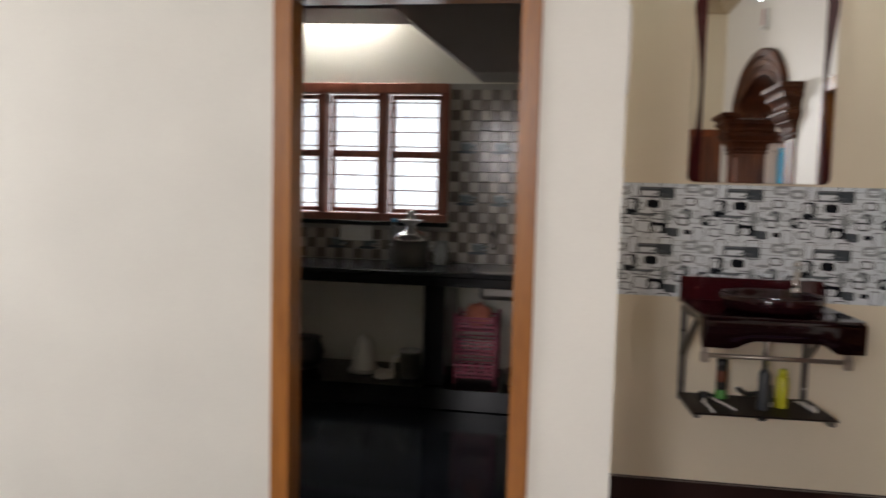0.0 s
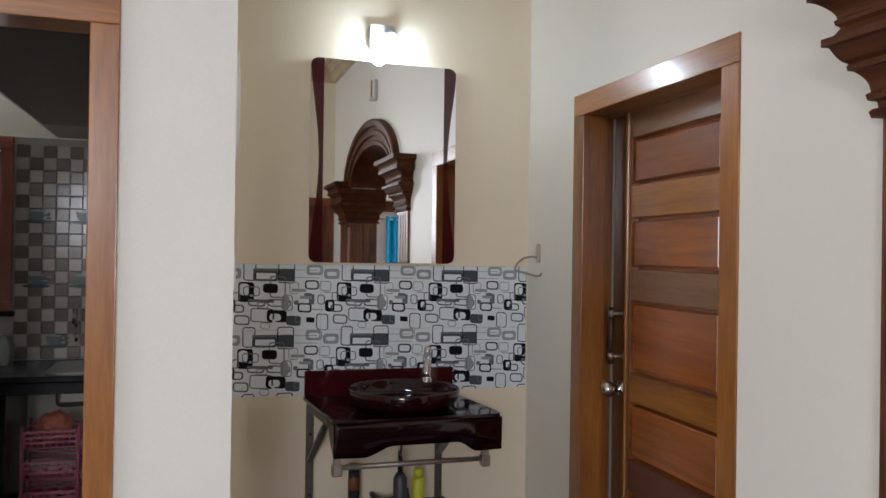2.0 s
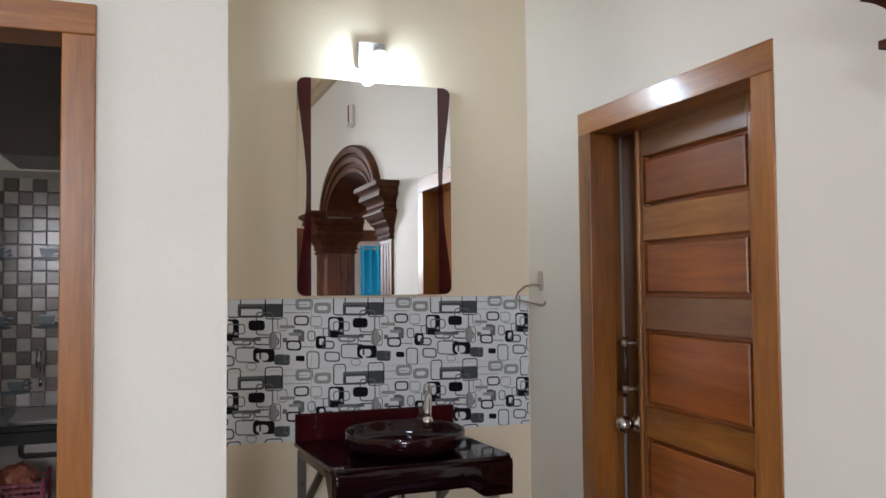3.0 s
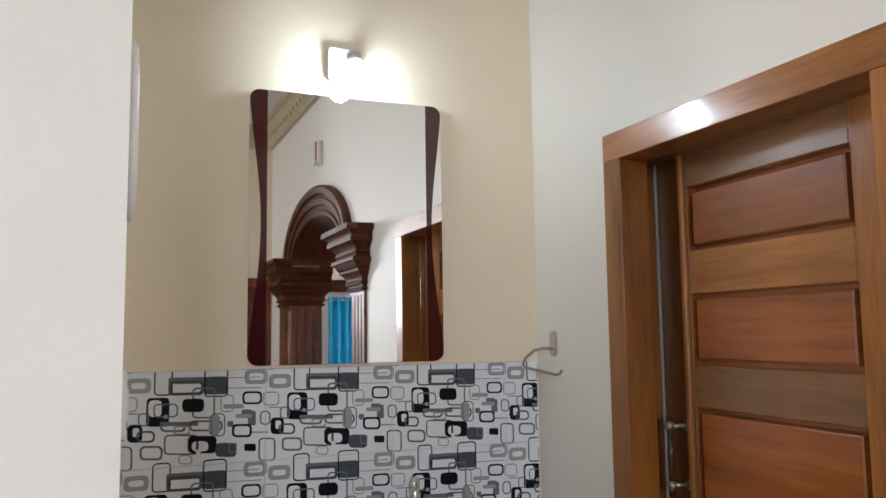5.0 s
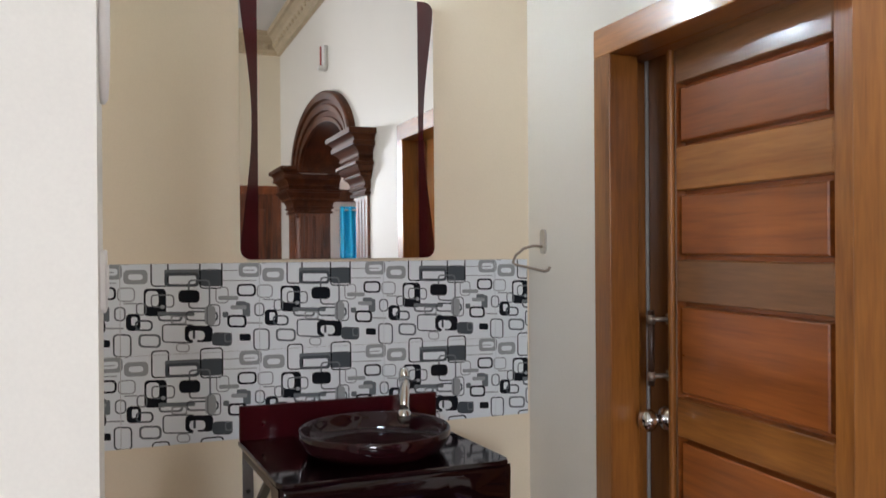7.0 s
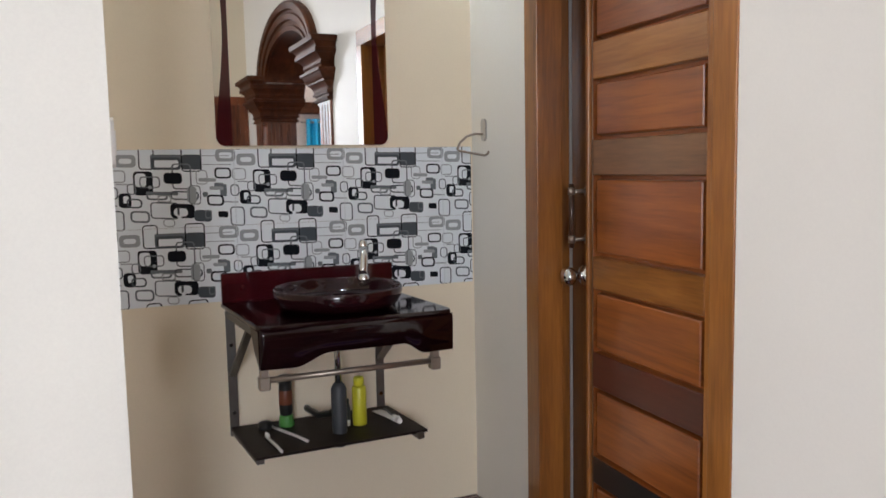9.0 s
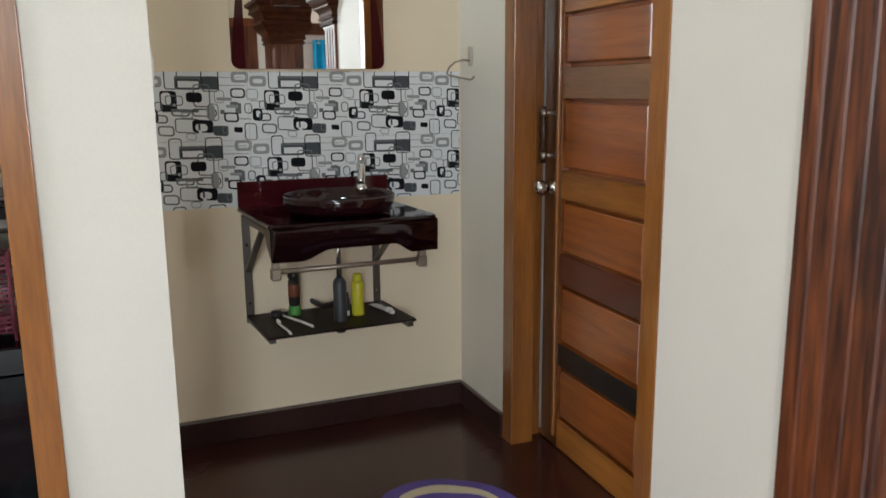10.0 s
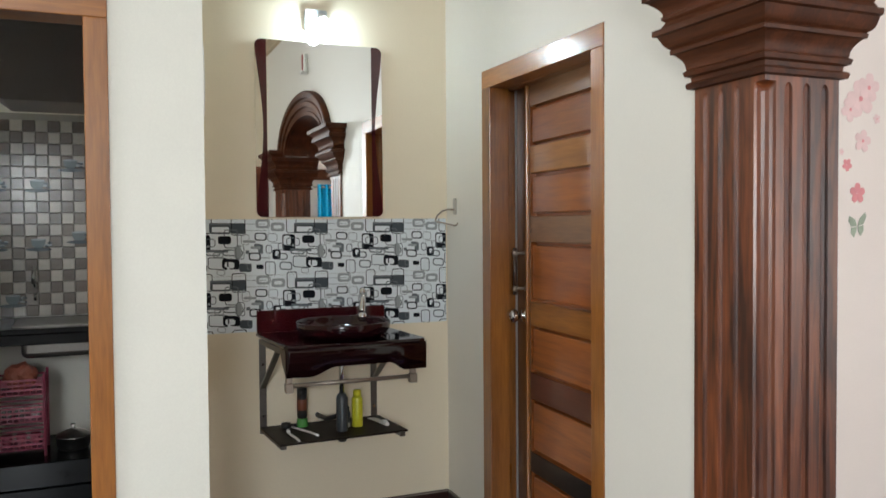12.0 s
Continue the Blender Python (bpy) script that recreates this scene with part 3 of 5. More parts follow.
# ---- carved arch ----
def shaft_outline(x0, x1, y0, y1, depth, flip):
    """Plan of a fluted pier: three flutes on the face and three on the inner side, and a hollow corner. depth 0..1 closes the flutes."""
    pts = []
    def flutes(p, q, out, count, start, step, w):
        d = (Vector(q) - Vector(p)).normalized()
        o = Vector(out)
        for i in range(count):
            c = Vector(p) + d * (start + i * step)
            for k in range(5):
                a = math.pi * k / 4
                pts.append(c - d * (w * depth * math.cos(a)) - o * (w * 0.75 * depth * math.sin(a)))
    h = 0.037
    pts.append(Vector((x0, y1)))
    flutes((x0, y1), (x0, y0), (-1, 0), 3, 0.045, 0.058, 0.0098)
    for k in range(7):
        a = math.pi / 2 * k / 6
        # hollow quarter round at the corner
        flat = Vector((x0, y0)) + (Vector((0, h)) * (1 - k / 6) + Vector((h, 0)) * (k / 6))
        deep = Vector((x0, y0)) + Vector((h * math.sin(a), h * math.cos(a)))
        square = Vector((x0, y0)) + (Vector((0, h * (1 - k / 3))) if k <= 3 else Vector((h * (k - 3) / 3, 0)))
        pts.append(square.lerp(deep, depth))
    flutes((x0, y0), (x1, y0), (0, -1), 3, 0.078, 0.062, 0.0135)
    pts.append(Vector((x1, y0)))
    pts.append(Vector((x1, y1)))
    return [(p.x, flip(p.y)) for p in pts]


def pillar(y0, y1, flip, label, deep=0.235):
    ob = thing("pillar", (WALL_X + 0.05, flip((y0 + y1) / 2), 0), label, "pillar", "pillars of the arch")
    x0, x1 = WALL_X - 0.016, WALL_X + deep
    bm = B()
    zs = [(0.20, 0.0), (0.205, 0.5), (0.215, 0.85), (0.23, 1.0)] + [(0.23 + i * 0.25, 1.0) for i in range(1, 6)] + [(1.735, 1.0), (1.743, 0.92), (1.750, 0.75), (1.755, 0.45), (1.758, 0.0), (1.79, 0.0)]
    rings = [[bm.verts.new((x, y, z)) for x, y in shaft_outline(x0, x1, y0, y1, d, flip)] for z, d in zs]
    for a, b in zip(rings, rings[1:]):
        for k in range(len(a)):
            bm.faces.new((a[k], a[(k + 1) % len(a)], b[(k + 1) % len(a)], b[k]))
    bmesh.ops.recalc_face_normals(bm, faces=bm.faces)
    part("shaft", bm, WALNUT, ob)
    def stacked(profile, reach=1.0):
        bm = B()
        rings = []
        for z, o in profile:
            o = o * reach
            ys = [y0 - o, y1 + o]
            rings.append([bm.verts.new((x, flip(y), z)) for x, y in ((x0 - o, ys[0]), (x1 + min(o, 0.06), ys[0]), (x1 + min(o, 0.06), ys[1]), (x0 - o, ys[1]))])
        for a, b in zip(rings, rings[1:]):
            for k in range(4):
                bm.faces.new((a[k], a[(k + 1) % 4], b[(k + 1) % 4], b[k]))
        bm.faces.new(rings[0]), bm.faces.new(rings[-1])
        bmesh.ops.recalc_face_normals(bm, faces=bm.faces)
        return bm
    def curve(z0, o0, z1, o1, bulge, n=6):
        return [(z0 + (z1 - z0) * t, o0 + (o1 - o0) * (t ** bulge)) for t in [i / n for i in range(n + 1)]]
    capital = [(1.772, 0.0), (1.774, 0.020), (1.786, 0.024), (1.792, 0.018), (1.794, 0.008), (1.806, 0.010), (1.81, 0.026), (1.822, 0.030), (1.828, 0.020)] + curve(1.832, 0.022, 1.872, 0.050, 2.0) + [(1.874, 0.060), (1.884, 0.062)] + \
        curve(1.888, 0.058, 1.925, 0.092, 0.6) + [(1.928, 0.106), (1.944, 0.106), (1.947, 0.086), (1.965, 0.072), (1.972, 0.082), (1.980, 0.084)] + curve(1.984, 0.078, 2.022, 0.118, 1.7) + [(2.026, 0.132), (2.050, 0.132), (2.054, 0.122)] + curve(2.058, 0.124, 2.082, 0.150, 1.6) + [(2.084, 0.166), (2.112, 0.166), (2.116, 0.155)]
    part("capital", stacked(capital, 0.78), WALNUT_SHADE_Y, ob, "stepped carved capital")
    part("plinth", stacked([(0, 0.022), (0.12, 0.022), (0.13, 0.016), (0.15, 0.016), (0.165, 0.006), (0.205, 0.003)]), WALNUT, ob)
    return ob


pillar(ARCH_Y1, ARCH_Y1 + 0.258, lambda y: y, "fluted polished walnut pillar with a stepped capital, carrying an arch")
pillar(ARCH_Y1, ARCH_Y1 + 0.258, lambda y: 2 * MID - y, "deep fluted polished walnut pillar with a stepped capital, carrying an arch", 0.25)

arch = thing("arch", (WALL_X, MID, SPRING), "moulded walnut arch over the opening between two pillars, toned darker for shade", "arch")


def arch_band(profile):
    """Sweeps (out from the opening, x) pairs along the half ellipse."""
    bm = B()
    rings = []
    for i in range(41):
        a = math.pi * i / 40
        rings.append([bm.verts.new((x, MID - (HALF + o) * math.cos(a), SPRING + 0.001 + (RISE + o) * math.sin(a))) for o, x in profile])
    for p, q in zip(rings, rings[1:]):
        for k in range(len(profile)):
            f = bm.faces.new((p[k], p[(k + 1) % len(profile)], q[(k + 1) % len(profile)], q[k]))
            f.smooth = False
    bm.faces.new(rings[0]), bm.faces.new(rings[-1])
    bmesh.ops.recalc_face_normals(bm, faces=bm.faces)
    return bm


F = WALL_X
part("band", arch_band([(-0.015, F - 0.023), (0.012, F - 0.028), (0.017, F - 0.018), (0.049, F - 0.018), (0.054, F - 0.033), (0.091, F - 0.038), (0.098, F - 0.028), (0.116, F - 0.028), (0.122, F - 0.044), (0.165, F - 0.048), (0.177, F - 0.038), (0.177, F + 0.001), (-0.012, F + 0.001)]), WALNUT_SHADE_Y, arch)
part("soffit", arch_band([(-0.012, F + 0.002), (-0.012, F + 0.34), (0.12, F + 0.34), (0.12, F + 0.2005), (-0.0005, F + 0.2005), (-0.0005, F + 0.002)]), WALNUT_SHADE_Y, arch)

# ---- printed wall tiles over the basin ----
TW, TH, TILE_Y = 0.3702, 0.25, BACK - 0.009
# x0, x1, y0, y1 on the print's own sheet, line width (0: filled), ink 1 black 2 dark 3 mid 4 pale 0 ground
PRINT = """80 172 -14 140 6 1|150 335 45 80 0 3|150 325 62 140 12 2|325 442 45 138 0 2|325 442 -14 152 6 1|268 380 100 262 7 3|220 326 158 228 0 1|405 472 140 230 5 4
512 608 125 192 8 1|612 692 128 200 5 4|45 158 150 303 0 1|55 120 163 250 0 0|80 200 182 255 6 3|115 300 278 300 0 3|115 240 280 332 9 3|255 418 272 328 7 2|350 405 242 350 0 4|360 430 235 355 5 3
508 560 218 245 0 3|540 578 226 300 0 3|463 560 292 360 9 1|598 650 225 298 6 3|650 715 260 345 0 1|674 702 276 318 0 0|690 770 290 345 7 2|705 805 360 428 8 3|135 300 345 450 6 2|250 390 352 442 0 1
270 350 380 432 0 0|290 303 378 425 0 2|290 312 428 446 0 0|385 487 388 460 0 2|448 487 388 440 5 3|524 580 393 430 0 1|592 675 362 480 6 2|205 275 450 500 5 4|522 635 12 88 16 4|640 748 40 112 17 4|440 600 50 55 0 4
440 610 104 109 0 4|5 60 230 300 6 3|440 470 276 306 0 3|130 150 240 262 0 4|420 520 190 212 0 4|640 700 205 212 0 4|560 640 330 338 0 4|180 260 300 345 5 4|480 560 240 262 0 4"""


def sheet_uv(x, y):
    t = (x - 272) / 658
    return 0.409 + t * (0.94 + 0.06 * t), y / (1 - 0.000155 * x) / 516 - 0.025


def clip(poly, lo, hi):
    for k, v, keep in ((0, lo[0], 1), (0, hi[0], -1), (1, lo[1], 1), (1, hi[1], -1)):
        out = []
        for i, p in enumerate(poly):
            q = poly[(i + 1) % len(poly)]
            a, b = keep * (p[k] - v), keep * (q[k] - v)
            if a >= 0:
                out.append(p)
            if (a < 0) != (b < 0):
                s = a / (a - b)
                out.append((p[0] + s * (q[0] - p[0]), p[1] + s * (q[1] - p[1])))
        poly = out
        if len(poly) < 3:
            return []
    return poly


def tile_mesh(u0, u1, seam=0.93):
    """A glazed tile with its print, from u0 to u1 of its width; the origin is its lower left corner, the face looks along -y."""
    bm = B()
    g = 0.0006
    box(bm, (u0 * TW + g, 0, g), (u1 * TW - g, 0.008, TH - g), 0.0008)
    items = [row.split() for row in PRINT.replace("\n", "|").split("|")]
    for order, it in enumerate(items):
        x0, x1, y0, y1, w, ink = [float(v) for v in it]
        w = w * 1.25
        polys = []
        outer = round_rect(x0, x1, y0, y1, 22 if min(x1 - x0, y1 - y0) > 45 else 8, 4)
        if w:
            inner = round_rect(x0 + w, x1 - w, y0 + w, y1 - w, 15, 4)
            polys = [[outer[i], outer[(i + 1) % 20], inner[(i + 1) % 20], inner[i]] for i in range(20)]
        else:
            polys = [outer]
        lift = 0.00012 + 0.00001 * order
        for poly in polys:
            base = [sheet_uv(*p) for p in poly]
            for du in (-1, 0, 1):
                for dv in (-1, 0, 1):
                    moved = [((u - seam + 1 + du), 1 - (v + dv)) for u, v in base]
                    cut = clip(moved, (u0 + 0.003, 0.004), (u1 - 0.003, 0.996))
                    if len(cut) >= 3:
                        try:
                            f = bm.faces.new([bm.verts.new((u * TW, -lift, v * TH)) for u, v in cut])
                            f.material_index = int(ink)
                            f.normal_update()
                            if f.normal.y > 0:
                                f.normal_flip()
                        except ValueError:
                            pass
    return mesh_of("tile", bm, [TILE_WHITE, INK_BLACK, INK_DARK, INK_MID, INK_LIGHT])


TILE_Z = 0.935
splash = thing("tile_panel", (0.05, BACK, TILE_Z), "white glazed wall tiles printed with grey and black rounded squares", "wall tiles", kind="structure")
part("bedding", box(B(), (0.051, TILE_Y + 0.008, TILE_Z), (1.358, BACK - 0.0005, TILE_Z + 2 * TH)), GROUT, splash)
origin = 0.6777 - 0.409 * TW - 0.07 * TW
full = tile_mesh(0.0, 1.0)
k0 = math.floor((0.05 - origin) / TW)
for col in range(k0, k0 + 6):
    left = origin + col * TW
    a, b = max(0.0, (0.052 - left) / TW), min(1.0, (1.357 - left) / TW)
    if b - a < 0.03:
        continue
    me = full if (a == 0 and b == 1) else tile_mesh(a, b)
    for row in range(2):
        t = new("tile", me)
        t.parent = splash
        t.location = Vector((left, TILE_Y, TILE_Z + row * TH)) - Vector(splash["base"])

# ---- mirror with its lamp ----
MZ0, MZ1 = 1.444, 2.230
mir = thing("wall_mirror", (0.752, 3.755, MZ0), "frameless tall wall mirror with maroon curved side bands and rounded corners", "mirror")
mir.matrix_world = Matrix.Translation((0.740, 3.767, MZ0)) @ pose(0, 0, 0, -0.3, 0, 0.42)
W2 = 0.2935
def mirror_local(bm):
    bmesh.ops.translate(bm, verts=bm.verts, vec=Vector((0.752, 3.755, MZ0)))
    return bm
bm = B()
prism(bm, round_rect(-W2, W2, 0, MZ1 - MZ0, 0.03, 6), "y", -0.006, -0.0005)
part("glass", mirror_local(bm), MIRROR, mir, "silvered mirror glass")
bm = B()
prism(bm, round_rect(-W2 + 0.02, W2 - 0.02, 0.02, MZ1 - MZ0 - 0.02, 0.02, 4), "y", 0.0, 0.01)
part("backing", mirror_local(bm), BLACK_PLASTIC, mir)
H = MZ1 - MZ0
for s in (-1, 1):
    bm = B()
    n = 48
    outer, inner = [], []
    for i in range(n + 1):
        t = 0.5 - 0.5 * math.cos(math.pi * i / n)
        z = H * t
        cut = 0.0
        for end in (z, H - z):
            if end < 0.03:
                cut = 0.03 - math.sqrt(max(0, 0.03 ** 2 - (0.03 - end) ** 2))
        # the band swells towards both ends and its middle is a narrow waist
        outer.append((s * (W2 - max(cut, 0.034 * math.sin(math.pi * t) ** 1.6)), z))
        inner.append((s * (W2 - 0.051), z))
    rows = [[bm.verts.new((p[0], -0.0063, p[1])), bm.verts.new((q[0], -0.0063, q[1]))] for p, q in zip(outer, inner)]
    for a, b in zip(rows, rows[1:]):
        f = bm.faces.new((a[0], a[1], b[1], b[0]))
    bmesh.ops.recalc_face_normals(bm, faces=bm.faces)
    for f in bm.faces:
        if f.normal.y > 0:
            f.normal_flip()
    part("side_band", mirror_local(bm), MAROON_GLASS, mir, "curved maroon band on the glass")

lamp = thing("wall_lamp", (0.735, BACK, 2.33), "lit white bulb in a small white wall holder above the mirror", "wall lamp", frame_of=LAMP)
bm = B()
prism(bm, round_rect(0.685, 0.785, 2.275, 2.375, 0.012), "y", BACK - 0.022, BACK - 0.0005)
part("holder_plate", bm, material("grey_white_plastic", (0.50, 0.53, 0.55), 0.35, vary=0.03, bump=0.0), lamp)
AIM = Vector((-0.042, -0.045, -0.10)).normalized()
ROOT = Vector((0.768, BACK - 0.035, 2.335))
bm = B()
rod(bm, (0.755, BACK - 0.020, 2.345), ROOT + AIM * 0.012, 0.019, 0.021, 18)
part("socket", bm, WHITE_PLASTIC, lamp)
bm = B()
lathe(bm, (0, 0, 0), [(0.017, 0.012), (0.021, 0.03), (0.029, 0.055), (0.031, 0.075), (0.028, 0.098), (0.017, 0.114), (0, 0.119)], 20)
bmesh.ops.transform(bm, verts=bm.verts, matrix=Matrix.Translation(ROOT) @ AIM.to_track_quat("Z", "Y").to_matrix().to_4x4())
part("bulb", bm, BULB, lamp, "lit cool-white bulb")

# ---- basin on a glass vanity ----
van = thing("glass_vanity", (0.78, BACK, 0.5), "dark maroon glass washbasin counter on steel wall brackets", "washbasin", frame_of=VAN)
CT = 0.942
def skew(y):
    """The sides of the counter run a little to one side as they leave the wall."""
    return 0.075 * (BACK - 0.035 - y)
XL, XR, FRONT, WALLY = 0.459, 1.055, 3.295, BACK - 0.012
def sx(x, y):
    return x + skew(y)
bm = B()
outline = [(sx(XL, WALLY), WALLY), (sx(XL, FRONT + 0.03), FRONT + 0.03), (sx(XL, FRONT + 0.008) + 0.01, FRONT + 0.008), (sx(XL, FRONT) + 0.035, FRONT), (sx(XR, FRONT) - 0.035, FRONT), (sx(XR, FRONT + 0.008) - 0.01, FRONT + 0.008), (sx(XR, FRONT + 0.03), FRONT + 0.03), (sx(XR, WALLY), WALLY)]
prism(bm, outline, "z", CT - 0.014, CT)
bmesh.ops.bevel(bm, geom=[e for e in bm.edges if abs(e.verts[0].co.z - e.verts[1].co.z) < 1e-5], offset=0.004, segments=2, affect="EDGES", profile=0.5)
part("counter", bm, DARK_GLASS, van)
# wavy apron
bm = B()
n = 40
AL, AR = sx(XL, FRONT) + 0.004, sx(XR, FRONT) - 0.002
def apron_bottom(t):
    dip = lambda a, b: max(0.0, min(1.0, (t - a) / (b - a)))
    s = lambda v: v * v * (3 - 2 * v)
    return 0.816 + 0.036 * s(dip(0.16, 0.34)) * (1 - s(dip(0.72, 0.84)))
cols = []
for i in range(n + 1):
    t = i / n
    x = AL + (AR - AL) * t
    y = FRONT + 0.012 - 0.018 * math.sin(math.pi * t)
    z0 = apron_bottom(t)
    cols.append([bm.verts.new((x, y, CT - 0.012)), bm.verts.new((x, y - 0.003, CT - 0.03)), bm.verts.new((x, y, z0)), bm.verts.new((x, y + 0.010, z0)), bm.verts.new((x, y + 0.010, CT - 0.014))])
for a, b in zip(cols, cols[1:]):
    for k in range(5):
        bm.faces.new((a[k], b[k], b[(k + 1) % 5], a[(k + 1) % 5])).smooth = k < 2
bm.faces.new(cols[0]), bm.faces.new(cols[-1])
bmesh.ops.recalc_face_normals(bm, faces=bm.faces)
part("apron", bm, DARK_GLASS, van, "curved dark glass front edge")
for xs in (XL, XR):
    bm = B()
    ys = [FRONT + 0.014, FRONT + 0.06, FRONT + 0.12]
    side = [(ys[0], CT - 0.016), (ys[2] - 0.02, CT - 0.016), (ys[1], 0.86), (ys[0], 0.82)]
    prism(bm, side, "x", -0.004, 0.004)
    for v in bm.verts:
        v.co.x += sx(xs, v.co.y) + (0.006 if xs == XL else -0.006)
    part("side_lip", bm, DARK_GLASS, van)
bm = B()
box(bm, (XL + 0.001, WALLY - 0.010, CT + 0.0005), (XR - 0.001, WALLY - 0.0005, 1.042), 0.002)
splashback = part("splashback", bm, MAROON_GLASS, van, "maroon glass upstand")
for x in (0.53, 0.86):
    part("screw_cap", rod(B(), (x, WALLY - 0.010, 0.995), (x, WALLY - 0.014, 0.995), 0.005, seg=10), CHROME, splashback)
# vessel bowl
bowl = thing("vessel_bowl", (0.785, 3.512, CT), "round dark maroon glass vessel basin standing on the counter", "basin", frame_of=VAN)
bm = B()
lathe(bm, (0.785, 3.512, CT), [(0, 0.001), (0.14, 0.001), (0.168, 0.005), (0.187, 0.016), (0.198, 0.034), (0.203, 0.052), (0.202, 0.064), (0.199, 0.068), (0.194, 0.066), (0.191, 0.052), (0.184, 0.034), (0.166, 0.020), (0.14, 0.013), (0.03, 0.009), (0, 0.009)], 48)
part("shell", bm, BOWL_GLASS, bowl)
bm = B()
lathe(bm, (0.785, 3.512, CT + 0.010), [(0.03, 0), (0.03, 0.003), (0.02, 0.005), (0, 0.005)], 20)
part("drain", bm, CHROME, bowl, "chrome drain cap")
# tap
tap = thing("tap", (0.925, 3.685, CT), "tall chrome pillar tap on the glass counter", "tap", frame_of=VAN)
bm = B()
lathe(bm, (0.925, 3.685, CT), [(0, 0.0), (0.024, 0.0), (0.024, 0.006), (0.014, 0.012), (0.012, 0.05), (0.014, 0.07), (0.012, 0.09), (0.011, 0.13), (0.015, 0.15), (0.016, 0.175), (0.011, 0.19), (0, 0.195)], 20)
part("body", bm, CHROME, tap)
bm = B()
tube(bm, [(0.925, 3.68, CT + 0.160), (0.916, 3.65, CT + 0.158), (0.907, 3.625, CT + 0.135), (0.902, 3.617, CT + 0.10), (0.902, 3.615, CT + 0.075)], 0.0145, 14)
lathe(bm, (0.902, 3.615, CT + 0.045), [(0, 0), (0.014, 0.0), (0.020, 0.01), (0.020, 0.03), (0.013, 0.042), (0, 0.045)], 16)
part("spout", bm, CHROME, tap)

# steel brackets, towel rail and shelf
for xs, s in ((XL + 0.025, 1), (XR - 0.055, -1)):
    bm = B()
    box(bm, (xs - 0.015, WALLY - 0.004, 0.49), (xs + 0.015, WALLY, 0.915), 0.001)
    def slanted(y0, z0, y1, z1, w, h):
        a, b = Vector((sx(xs, y0), y0, z0)), Vector((sx(xs, y1), y1, z1))
        d = (b - a)
        m = Matrix.Translation((a + b) / 2) @ d.to_track_quat("Y", "Z").to_matrix().to_4x4() @ Matrix.Diagonal((w, d.length, h, 1))
        bmesh.ops.create_cube(bm, size=1.0, matrix=m)
    slanted(WALLY - 0.004, 0.905, FRONT + 0.03, 0.905, 0.022, 0.022)
    slanted(WALLY - 0.01, 0.70, FRONT + 0.20, 0.90, 0.022, 0.012)
    slanted(WALLY - 0.004, 0.510, 3.43, 0.510, 0.022, 0.018)
    br = part("bracket", bm, STEEL_DARK, van, "dull steel wall bracket")
    for z in (0.57, 0.80):
        part("screw", rod(B(), (xs, WALLY - 0.004, z), (xs, WALLY - 0.008, z), 0.006, seg=10), CHROME, br)
bm = B()
RY = FRONT + 0.030
rod(bm, (AL + 0.005, RY, 0.782), (AR - 0.065, RY, 0.782), 0.009, seg=14)
part("towel_rail", bm, BRONZE, van)
for x in (AL + 0.012, AR - 0.055):
    bm = B()
    box(bm, (x - 0.012, RY - 0.012, 0.765), (x + 0.012, RY + 0.012, 0.86), 0.003)
    box(bm, (x - 0.016, RY - 0.016, 0.755), (x + 0.016, RY + 0.016, 0.795), 0.004)
    part("rail_post", bm, BRONZE, van)
SHZ = 0.516
bm = B()
prism(bm, [(0.470, WALLY - 0.012), (0.492, 3.425), (1.052, 3.445), (1.020, WALLY - 0.012)], "z", SHZ, SHZ + 0.008)
part("shelf", bm, SHELF_BROWN, van, "dark brown shelf under the basin")
# waste pipe and trap
bm = B()
tube(bm, [(0.785, 3.545, CT - 0.016), (0.785, 3.545, 0.69)], 0.011, 12)
pipe = part("waste_pipe", bm, CHROME, van)
bm = B()
lathe(bm, (0.785, 3.545, 0.475), [(0, 0), (0.018, 0.004), (0.022, 0.02), (0.028, 0.035), (0.024, 0.05)], 18, mat=1)
lathe(bm, (0.785, 3.545, 0.525), [(0.024, 0), (0.025, 0.02), (0.025, 0.145), (0.019, 0.158), (0.013, 0.165), (0, 0.165)], 18)
part("bottle_trap", bm, [GREY_PLASTIC, BLACK_PLASTIC], van, "grey plastic bottle trap")
bm = B()
tube(bm, [(0.785, 3.56, 0.60), (0.77, 3.60, 0.575), (0.745, 3.66, 0.555), (0.73, WALLY - 0.02, 0.552), (0.73, WALLY, 0.552)], 0.011, 10)
part("outlet_pipe", bm, BLACK_PLASTIC, van)
bm = B()
tube(bm, [(0.925, 3.68, CT - 0.015), (0.93, 3.68, 0.86), (0.90, 3.70, 0.80), (0.84, 3.73, 0.80), (0.83, WALLY, 0.82)], 0.006, 10)
part("supply_hose", bm, STEEL, van)

# things on the shelf
ST = SHZ + 0.0085
def upright(name, at, label, category, parts):
    ob = thing(name, (at[0], at[1], ST), label, category, frame_of=VAN)
    for pname, profile, m, lab in parts:
        part(pname, lathe(B(), (at[0], at[1], ST), profile, 20), m, ob, lab)
    return ob
upright("deodorant_can", (0.868, 3.595), "yellow spray can standing on the dark brown shelf", "spray can", [("body", [(0, 0), (0.023, 0), (0.024, 0.004), (0.024, 0.125), (0.020, 0.132), (0, 0.132)], YELLOW, ""), ("cap", [(0, 0.1325), (0.018, 0.1325), (0.018, 0.158), (0.014, 0.163), (0, 0.163)], YELLOW, "yellow cap")])
